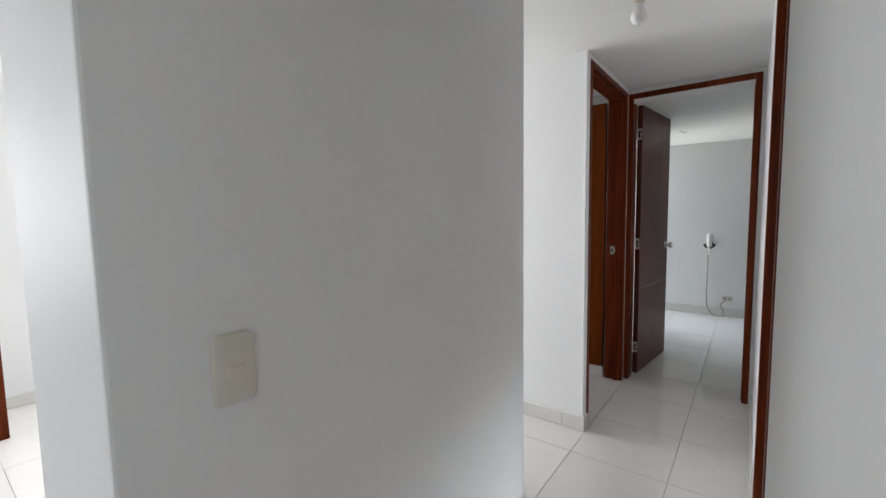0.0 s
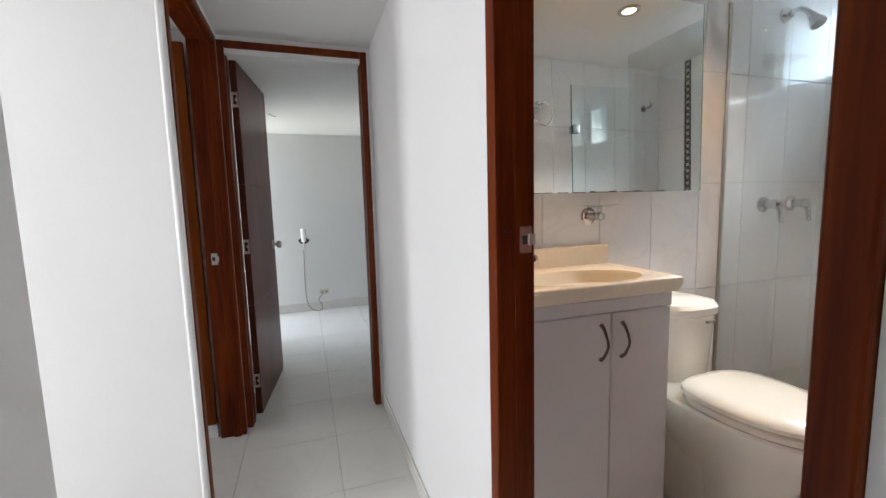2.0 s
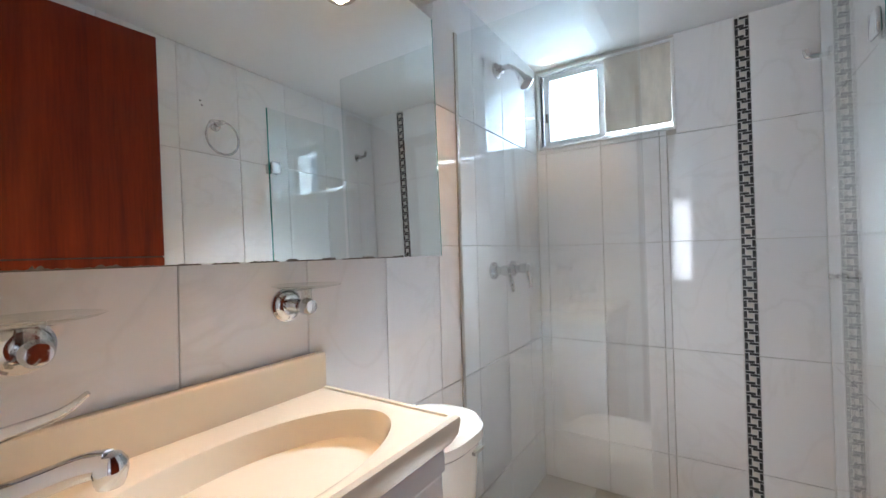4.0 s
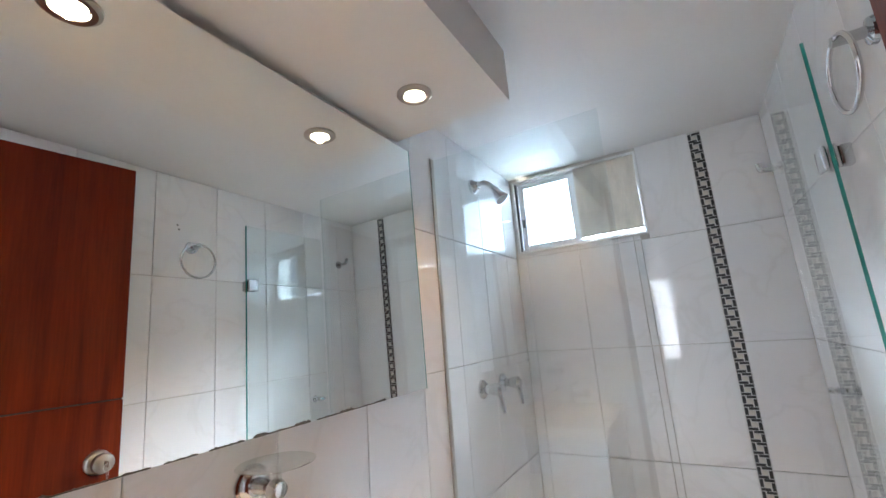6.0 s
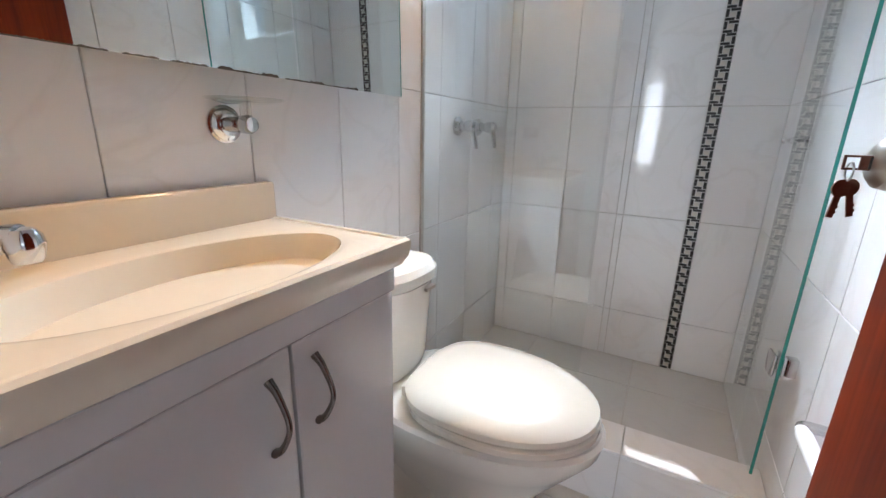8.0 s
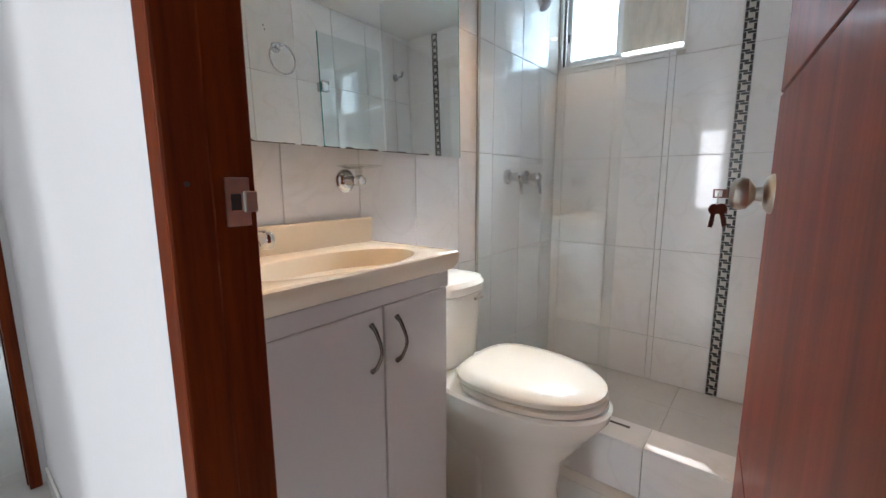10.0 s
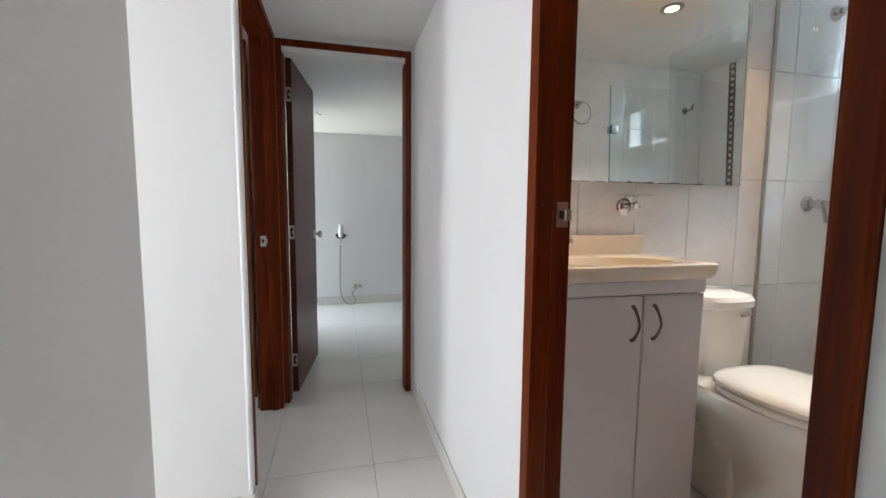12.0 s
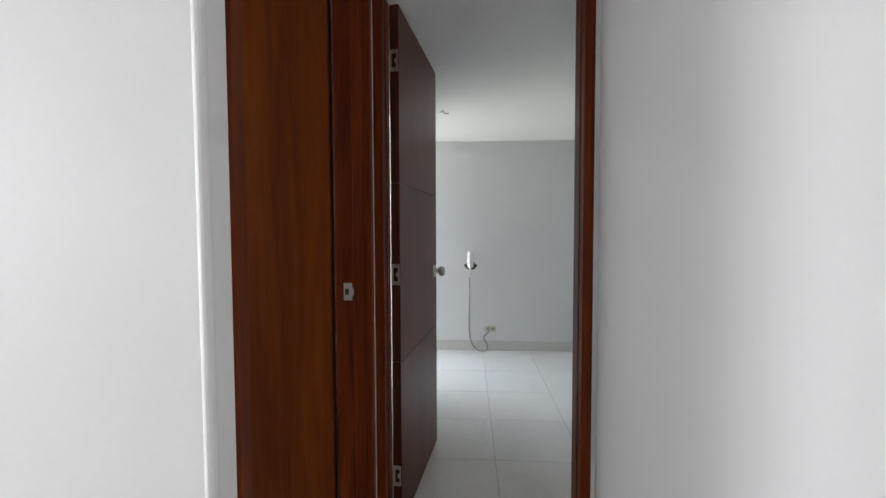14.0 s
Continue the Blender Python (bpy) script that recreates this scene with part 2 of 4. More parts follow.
# ---- shape helpers ----
def boxes(*list_of):
    """One bmesh of boxes, each (x0, y0, z0, x1, y1, z1)."""
    bm = bmesh.new()
    for x0, y0, z0, x1, y1, z1 in list_of:
        m = Matrix.Translation(((x0 + x1) / 2, (y0 + y1) / 2, (z0 + z1) / 2)) @ Matrix.Diagonal((abs(x1 - x0), abs(y1 - y0), abs(z1 - z0), 1))
        bmesh.ops.create_cube(bm, size=1, matrix=m)
    return bm


def eased(bm, width, segments=2):
    bmesh.ops.bevel(bm, geom=list(bm.edges), offset=width, segments=segments, affect="EDGES", profile=0.6)
    return bm


def lathe(profile, m=None, steps=28):
    """A turned body: profile of (radius, height) about z, then moved by m."""
    bm = bmesh.new()
    rings = []
    for r, h in profile:
        rings.append([bm.verts.new((max(r, 1e-5) * math.cos(2 * math.pi * k / steps), max(r, 1e-5) * math.sin(2 * math.pi * k / steps), h)) for k in range(steps)])
    for a, b in zip(rings, rings[1:]):
        for k in range(steps):
            bm.faces.new((a[k], a[(k + 1) % steps], b[(k + 1) % steps], b[k]))
    bm.faces.new(rings[0][::-1])
    bm.faces.new(rings[-1])
    if m:
        bm.transform(m)
    bmesh.ops.recalc_face_normals(bm, faces=bm.faces)
    return bm


def tube(points, radius, steps=12, taper=None):
    """A round bar along points."""
    pts = [Vector(p) for p in points]
    bm = bmesh.new()
    rings = []
    side = None
    for i, p in enumerate(pts):
        d = (pts[min(i + 1, len(pts) - 1)] - pts[max(i - 1, 0)]).normalized()
        if side is None:
            side = d.cross(Vector((0, 0, 1)) if abs(d.z) < 0.9 else Vector((1, 0, 0))).normalized()
        side = (side - d * side.dot(d)).normalized()
        up = d.cross(side)
        r = radius * (taper[i] if taper else 1)
        rings.append([bm.verts.new(p + r * (math.cos(2 * math.pi * k / steps) * side + math.sin(2 * math.pi * k / steps) * up)) for k in range(steps)])
    for a, b in zip(rings, rings[1:]):
        for k in range(steps):
            bm.faces.new((a[k], a[(k + 1) % steps], b[(k + 1) % steps], b[k]))
    bm.faces.new(rings[0][::-1])
    bm.faces.new(rings[-1])
    bmesh.ops.recalc_face_normals(bm, faces=bm.faces)
    return bm


def curve(points, n=8):
    """Points smoothed by Catmull-Rom."""
    p = [Vector(q) for q in points]
    p = [2 * p[0] - p[1]] + p + [2 * p[-1] - p[-2]]
    out = []
    for a, b, c, d in zip(p, p[1:], p[2:], p[3:]):
        for k in range(n):
            t = k / n
            out.append(0.5 * (2 * b + (c - a) * t + (2 * a - 5 * b + 4 * c - d) * t * t + (3 * b - a - 3 * c + d) * t ** 3))
    return out + [p[-2]]


def loft(rings, close=True):
    """A skin over rings of equal length, capped at both ends."""
    bm = bmesh.new()
    rows = [[bm.verts.new(p) for p in r] for r in rings]
    n = len(rows[0])
    for a, b in zip(rows, rows[1:]):
        for k in range(n):
            bm.faces.new((a[k], a[(k + 1) % n], b[(k + 1) % n], b[k]))
    if close:
        bm.faces.new(rows[0][::-1])
        bm.faces.new(rows[-1])
    bmesh.ops.recalc_face_normals(bm, faces=bm.faces)
    return bm


def mesh_of(name, bm, material, smooth=False):
    me = bpy.data.meshes.new(name)
    bm.to_mesh(me)
    bm.free()
    for m in (material if isinstance(material, (list, tuple)) else [material]):
        me.materials.append(m)
    if smooth:
        me.shade_smooth()
        me.set_sharp_from_angle(angle=radians(38))
    return me


def part(name, bm, material, parent=None, label="", smooth=False):
    ob = new(name, mesh_of(name, bm, material, smooth))
    if parent:
        ob.parent = parent
    return tagged(ob, label)


def base(name, label, category, group="", m=None):
    ob = new(name)
    if m:
        ob.matrix_world = m
    return tagged(ob, label, category, group)


def structure(name, bm, material, label, category="wall"):
    return tagged(part(name, bm, material), label, category, kind="structure")


# ---- plan ----
HALL_E, HALL_W, HALL_TOP = 0.79, 0.021, 2.09
BATH_W, BATH_E, BATH_S, BATH_N = 0.886, 2.690, 1.552, 2.540
BATH_FLOOR, BATH_TOP, SHOWER = 0.17, 2.076, 0.215
END_Y, ROOM_N, ROOM_TOP = 3.742, 6.315, 2.027
WEST, SOUTH, EAST = -3.15, -3.2, 3.1

# ---- structure: walls ----
structure("wall_hall_east", boxes(
    (HALL_E, SOUTH, 0, BATH_W, 1.506, 2.3), (HALL_E, 2.170, 0, BATH_W, END_Y, 2.3), (HALL_E, 1.506, 2.05, BATH_W, 2.170, 2.3), (HALL_E, 1.506, 0, BATH_W, 2.170, BATH_FLOOR - 0.012)),
    M_WALL, "smooth white painted hall wall beside the bathroom door")
structure("wall_plaster_step", loft([[(HALL_E - 0.012, SOUTH, z), (HALL_E - 0.012, 1.386, z), (HALL_E + 0.001, 1.418, z), (HALL_E + 0.001, SOUTH, z)] for z in (0.0, HALL_TOP)]), M_WALL, "slightly proud white plaster layer on the hall wall")
structure("wall_hall_end", boxes(
    (WEST, END_Y + 0.004, 0, 0.05, END_Y + 0.1, 2.3), (0.745, END_Y + 0.004, 0, EAST, END_Y + 0.1, 2.3), (0.05, END_Y + 0.004, 2.0, 0.745, END_Y + 0.1, 2.3)),
    M_WALL, "white painted end wall around the bedroom doorway")
structure("wall_hall_west", boxes(
    (-0.1, 2.812, 0, HALL_W, 2.866, 2.3), (-0.1, 2.866, 2.05, HALL_W, 3.700, 2.3), (-0.1, 3.700, 0, HALL_W, END_Y, 2.3), (WEST, 2.812, 0, -0.1, 2.912, 2.3)),
    M_WALL, "bright white painted wall with a corner and doorway")
structure("trim_corner_bead", tube([(HALL_W - 0.004, 2.817, 0.09), (HALL_W - 0.003, 2.816, 0.8), (HALL_W - 0.005, 2.817, 1.5), (HALL_W - 0.004, 2.817, HALL_TOP)], 0.0085, 14), M_WALL, "rounded white plaster corner bead", "trim")
structure("wall_block", eased(boxes((-0.52, 0.713, 0, 0.030, 2.037, 2.3)), 0.006, 2), M_WALL, "grey-white painted wall block with rounded corners")
structure("wall_south", boxes((WEST, SOUTH - 0.15, 0, -2.2, SOUTH, 2.3), (0.7, SOUTH - 0.15, 0, EAST, SOUTH, 2.3), (-2.2, SOUTH - 0.15, 0, 0.7, SOUTH, 0.85), (-2.2, SOUTH - 0.15, 1.98, 0.7, SOUTH, 2.3)),
    M_WALL, "white painted living room window wall")
# Southern and northern openings are added, unseen, for the fill lamps
structure("wall_west", boxes((WEST - 0.15, SOUTH, 0.7, WEST, -1.3, 1.98), (WEST - 0.15, 0.5, 0.7, WEST, 1.6, 1.98), (WEST - 0.15, 2.7, 0.7, WEST, 3.0, 1.98), (WEST - 0.15, 3.7, 0.7, WEST, ROOM_N, 1.98), (WEST - 0.15, SOUTH, 0, WEST, ROOM_N, 0.7), (WEST - 0.15, SOUTH, 1.98, WEST, ROOM_N, 2.3)),
    M_WALL, "white painted outer wall with unseen window openings")
structure("wall_bedroom_west", boxes((-0.90, END_Y + 0.104, 0, -0.75, 5.67, 2.3), (-0.90, 6.26, 0, -0.75, ROOM_N, 2.3), (-0.90, 5.67, 0, -0.75, 6.26, 0.12), (-0.90, 5.67, 1.97, -0.75, 6.26, 2.3)),
    M_WALL, "white painted bedroom wall with a tall window")
structure("wall_bedroom_north", boxes((-0.90, ROOM_N, 0, EAST, ROOM_N + 0.15, 2.3)), M_WALL, "pale grey-white painted bedroom wall")
structure("wall_bedroom_east", boxes((EAST, SOUTH, 0, EAST + 0.15, 0.9, 2.3), (EAST, 3.3, 0, EAST + 0.15, ROOM_N, 2.3)), M_WALL, "white painted outer wall")
structure("ceiling_hall", boxes((WEST, SOUTH, HALL_TOP, HALL_E, END_Y, HALL_TOP + 0.1)), M_CEIL, "flat white painted hall ceiling", "ceiling")
structure("ceiling_bedroom", boxes((-0.9, END_Y + 0.1, ROOM_TOP, EAST, ROOM_N, ROOM_TOP + 0.1)), M_CEIL, "flat white painted bedroom ceiling", "ceiling")
structure("ceiling_bathroom", boxes((BATH_W, BATH_S - 0.08, BATH_TOP, BATH_E + 0.1, BATH_N + 0.08, BATH_TOP + 0.1)), M_CEIL, "glossy white painted bathroom ceiling", "ceiling")

T = 0.008
w_north = structure("wall_bath_north", boxes((BATH_W, BATH_N + T, 0, BATH_E + 0.15, BATH_N + 0.1, 2.2)), M_GROUT_W, "bathroom wall clad in white marbled tiles")
w_south = structure("wall_bath_south", boxes((BATH_W, BATH_S - 0.1, 0, 1.13, BATH_S - 0.028, 2.2), (1.13, BATH_S - 0.1, 0, BATH_E + 0.15, BATH_S - T, 2.2)), M_GROUT_W, "bathroom wall clad in white marbled tiles")
WY0, WY1, WZ0, WZ1 = 1.978, 2.532, 1.705, 2.06
w_east = structure("wall_bath_east", boxes(
    (BATH_E + T, BATH_S - T, 0, BATH_E + 0.15, WY0, 2.2), (BATH_E + T, WY1, 0, BATH_E + 0.15, BATH_N + T, 2.2), (BATH_E + T, WY0, 0, BATH_E + 0.15, WY1, WZ0), (BATH_E + T, WY0, WZ1, BATH_E + 0.15, WY1, 2.2)),
    M_GROUT_W, "shower wall clad in white tiles with a mosaic strip")

floor = structure("floor", boxes((WEST, SOUTH, -0.12, EAST, ROOM_N, -0.004)), M_GROUT, "glossy cream porcelain tile floor with thin joints", "floor")
floor_bath = structure("floor_bath", boxes((BATH_W, BATH_S - T, 0.0, 2.02, BATH_N + T, BATH_FLOOR - 0.006)), M_GROUT, "white tiled bathroom floor", "floor")
floor_shower = structure("floor_shower", boxes((2.02, BATH_S - T, 0.0, BATH_E + T, BATH_N + T, SHOWER - 0.006)), M_GROUT_W, "grey-white tiled shower floor", "floor")
kerb = structure("kerb", boxes((1.910, BATH_S, BATH_FLOOR - 0.006, 2.02, BATH_N, 0.335)), M_GROUT_W, "white tiled shower kerb", "kerb")

# skirting tiles
for name, b in (
    ("baseboard_hall_east", (HALL_E - 0.010, 2.172, 0, HALL_E, END_Y - 0.02, 0.075)),
    ("baseboard_living_east", (HALL_E - 0.022, SOUTH, 0, HALL_E - 0.012, 1.386, 0.075)),
    ("baseboard_bedroom_north", (-0.75, ROOM_N - 0.012, 0, EAST, ROOM_N, 0.095)),
    ("baseboard_block_east", (0.030, 0.71, 0, 0.040, 2.042, 0.075)),
    ("baseboard_block_north", (-0.52, 2.037, 0, 0.040, 2.047, 0.075)),
    ("baseboard_white_wall", (WEST, 2.801, 0, -0.10, 2.812, 0.085)),
    ("baseboard_corner", (-0.098, 2.799, 0, 0.033, 2.866, 0.088)),
    ("baseboard_west", (WEST, SOUTH, 0, WEST + 0.012, 2.8, 0.08)),
):
    structure(name, eased(boxes(b), 0.003, 1), M_BASE, "low cream tile skirting", "baseboard")


# ---- doors ----
def casing(name, m, width, height, depth, label, lip=0.035, face=0.012, front_only=False):
    """Timber lining and architrave of a doorway: local x across, y through the wall from the front face, z up; outer width and height."""
    b = base(name, label, "door frame", m=m)
    tagged(b, kind="structure")
    for s, x in (("jamb", 0.0), ("jamb", width - lip)):
        part(s, eased(boxes((x, -face, 0, x + lip, depth + face, height)), 0.003, 1), M_WOOD, b)
    part("head", eased(boxes((lip + 0.001, -face, height - lip, width - lip - 0.001, depth + face, height)), 0.003, 1), M_WOOD, b)
    return b


def stops(parent, width, height, at, lip=0.035, thick=0.012, deep=0.035):
    for x in (lip, width - lip - thick):
        part("door_stop", eased(boxes((x + 0.0005, at, 0, x + thick, at + deep, height - lip - 0.001)), 0.002, 1), M_WOOD, parent)
    part("door_stop", eased(boxes((lip + thick + 0.001, at, height - lip - thick, width - lip - thick - 0.001, at + deep, height - lip - 0.001)), 0.002, 1), M_WOOD, parent)


def strike(parent, m):
    s = part("strike_plate", eased(boxes((-0.012, 0, -0.03, 0.018, 0.003, 0.03), (0.010, -0.004, -0.013, 0.026, 0.003, 0.013)), 0.001, 1), M_STEEL, parent, "zinc strike plate")
    s.matrix_basis = m
    # Dark patch on the plate paints the shade inside the latch hole
    h = part("latch_hole_shade", boxes((-0.006, -0.0015, -0.010, 0.006, 0.0005, 0.010)), M_DARK, s)
    return s


def knob(parent, m, keys=False, big=1.0):
    k = part("knob", lathe([(0.0, 0.0), (0.032, 0.0), (0.031, 0.004), (0.024, 0.010), (0.012, 0.013), (0.0105, 0.022), (0.016, 0.026), (0.0245, 0.032), (0.0265, 0.041), (0.0245, 0.050), (0.017, 0.056), (0.0, 0.057)], pose(0, 0, 0)), M_NICKEL, parent, "satin nickel door knob", True)
    k.matrix_basis = m
    return k


def hinge(parent, m):
    h = part("hinge", eased(boxes((0, 0, -0.04, 0.028, 0.002, 0.04), (0.028, 0, -0.016, 0.034, 0.002, 0.016)), 0.0008, 1), M_STEEL, parent, "zinc butt hinge")
    h.matrix_basis = m
    for z in (-0.024, 0.024):
        part("screw", lathe([(0, 0), (0.0055, 0), (0.004, 0.0012), (0, 0.0012)], pose(0.014, 0, z, 90), 10), M_NICKEL, h)
    part("knuckle", lathe([(0, -0.04), (0.005, -0.04), (0.005, 0.04), (0, 0.04)], pose(0.0, -0.003, 0), 10), M_STEEL, h)
    return h


# bedroom doorway at the hall's end, its door open inward
f1 = casing("door_frame", pose(0.018, END_Y, 0), 0.752, 2.062, 0.104, "red-brown timber door frame at the hall's end")
stops(f1, 0.752, 2.062, 0.03, thick=0.004)
d1 = base("bedroom_door", "dark brown flush door, open inward, two grooves", "door", m=pose(0.0545, END_Y + 0.1175, 0, 0, 0, 83.0))
DW, DT, DH = 0.68, 0.035, 2.005
for z0, z1 in ((0.012, 0.66), (0.664, 1.345), (1.349, DH)):
    part("panel", eased(boxes((0.0, -DT, z0, DW, 0, z1)), 0.002, 1), M_WOOD_DOOR, d1)
# Near-black filling puts the shade of the two grooves into colour
part("groove_shade", boxes((0.003, -DT + 0.003, 0.014, DW - 0.003, -0.003, DH - 0.002)), M_DARK, d1)
knob(d1, pose(DW - 0.06, -DT, 0.955, 90))
knob(d1, pose(DW - 0.06, 0, 0.955, -90))
for z in (0.215, 1.00, 1.80):
    h = part("hinge", boxes((-0.0022, -DT + 0.003, z - 0.040, -0.0002, -DT + 0.009, z + 0.040), (-0.0022, -0.009, z - 0.040, -0.0002, -0.003, z + 0.040), (-0.0022, -DT + 0.009, z - 0.040, -0.0002, -0.009, z - 0.026), (-0.0022, -DT + 0.009, z + 0.026, -0.0002, -0.009, z + 0.040), (-0.0022, -DT + 0.009, z - 0.008, -0.0002, -DT + 0.016, z + 0.008)), M_STEEL, d1, "zinc butt hinge with an open middle")
    for dz in (-0.033, 0.033):
        part("screw", lathe([(0, 0), (0.004, 0), (0.003, 0.0012), (0, 0.0012)], pose(-0.0022, -DT / 2, z + dz, 0, -90), 10), M_NICKEL, h)

# side doorway in the hall's west wall; closet front beyond it
f2 = casing("door_frame", pose(HALL_W, 2.868, 0, 0, 0, 90), 0.832, 2.062, 0.116, "red-brown timber frame of the side doorway", face=0.004)
stops(f2, 0.832, 2.062, 0.020)
strike(f2, pose(0.7965, 0.080, 0.962, 0, 0, -90))
cl = base("closet_front", "brown veneered closet front on a white plinth", "closet", m=pose(-0.012, 3.698, 0))
for x0, x1 in ((-0.60, -0.106), (-1.10, -0.604)):
    part("closet_panel", eased(boxes((x0, -0.016, 0.075, x1, 0.016, 2.018)), 0.002, 1), M_WOOD_CLOSET, cl)
part("plinth", boxes((-1.10, -0.006, 0, -0.106, 0.016, 0.073)), M_WHITE, cl, "white plinth")

# bathroom doorway, door open inward against the wall
f3 = base("door_frame", "red-brown timber frame of the bathroom doorway", "door frame", m=pose(HALL_E, 0, BATH_FLOOR))
tagged(f3, kind="structure")
FH = 1.87
X1 = BATH_W - HALL_E + 0.003
part("jamb", eased(boxes((-0.010, 2.128, -0.16, 0.040, 2.169, FH)), 0.004, 2), M_WOOD, f3)
part("jamb_rebate", eased(boxes((0.0405, 2.151, -0.16, X1, 2.169, FH)), 0.002, 1), M_WOOD, f3)
part("jamb", eased(boxes((-0.010, 1.507, -0.16, 0.040, 1.541, FH)), 0.004, 2), M_WOOD, f3)
part("jamb_bead", eased(boxes((0.002, 1.5412, -0.16, 0.040, 1.550, FH)), 0.002, 1), M_WOOD, f3)
part("jamb_rebate", eased(boxes((0.0405, 1.507, -0.16, X1, 1.530, FH)), 0.002, 1), M_WOOD, f3)
part("head", eased(boxes((-0.010, 1.5415, FH - 0.03, X1, 2.1275, FH + 0.009)), 0.003, 1), M_WOOD, f3)
# Dark discs on the timber, painted as the shade of screw holes
part("screw_hole_shade", lathe([(0, 0), (0.003, 0), (0.003, 0.0006), (0, 0.0006)], pose(0.012, 2.128, 0.98, 90), 10), M_DARK, f3)
part("screw_hole_shade", lathe([(0, 0), (0.003, 0), (0.003, 0.0006), (0, 0.0006)], pose(-0.010, 2.149, 1.45, 0, -90), 10), M_DARK, f3)
part("threshold", eased(boxes((-0.004, 1.542, -0.16, X1, 2.127, -0.003)), 0.003, 1), M_TILE, f3, "white tiled step up to the bathroom")
strike(f3, pose(0.072, 2.1475, 0.958))
d3 = base("bathroom_door", "red-brown flush bathroom door, open inward, keys in knob", "door", m=pose(0.892, 1.540, BATH_FLOOR, 0, 0, 5.9))
LW, LH = 0.630, 1.845
for z0, z1 in ((0.01, 0.50), (0.504, 1.12), (1.124, LH)):
    part("panel", eased(boxes((0.0, 0.0, z0, LW, 0.034, z1)), 0.002, 1), M_WOOD_BATH, d3)
# Dark filling behind the panels, painting the grooves' shade
part("groove_shade", boxes((0.003, 0.003, 0.012, LW - 0.003, 0.031, LH - 0.002)), M_DARK, d3)
k3 = knob(d3, pose(LW - 0.052, 0.034, 0.962, -90))
# Dark slip painted as the shade of the key slot
part("keyhole_shade", boxes((-0.002, -0.006, 0.056, 0.002, 0.006, 0.0585)), M_DARK, k3)
for z in (0.2, 0.95, 1.6):
    hinge(d3, pose(-0.0005, 0.030, z, 0, 0, -90) @ Matrix.Scale(0.82, 4))
# keys hanging from the knob
keys = base("key_bunch", "small bunch of bronze keys hanging from the door knob", "keys", m=d3.matrix_world @ pose(LW - 0.052, 0.094, 0.962) @ Matrix.Scale(0.74, 4))
part("key_bow", eased(boxes((-0.0012, -0.006, -0.010, 0.0012, 0.008, 0.010), (-0.0012, 0.008, 0.007, 0.0012, 0.026, 0.010), (-0.0012, 0.008, -0.010, 0.0012, 0.026, -0.007), (-0.0012, 0.0225, -0.007, 0.0012, 0.026, 0.007)), 0.0006, 1), M_BRONZE, keys)
part("key_ring", tube([(0.011 * math.cos(a / 12 * 2 * math.pi), 0.016, -0.012 + 0.013 * math.sin(a / 12 * 2 * math.pi)) for a in range(13)], 0.0014, 6), M_STEEL, keys, smooth=True)
for a, d in ((8, 0.0), (-14, 0.004)):
    bow = lathe([(0.0, -0.0011), (0.0125, -0.0011), (0.0125, 0.0011), (0.0, 0.0011)], pose(0, 0, -0.036, 0, 90), 16)
    blade = boxes((-0.0009, -0.0045, -0.078, 0.0009, 0.0045, -0.046), (-0.0009, -0.0062, -0.072, 0.0009, 0.0, -0.068), (-0.0009, -0.006, -0.064, 0.0009, 0.0, -0.060))
    me = bpy.data.meshes.new("t")
    blade.to_mesh(me)
    bow.from_mesh(me)
    blade.free()
    bow.transform(pose(d, 0.016, 0.0, a, 0, 20))
    part("key", bow, M_BRONZE, keys)


# a doorway edge far across the living room
fp = base("door_frame", "red-brown timber doorway edge across the living room", "door frame", m=pose(-2.66, 0.86, 0))
tagged(fp, kind="structure")
part("jamb", eased(boxes((0.0, -0.06, 0.0, 0.05, 0.0, 2.05)), 0.003, 1), M_WOOD, fp)

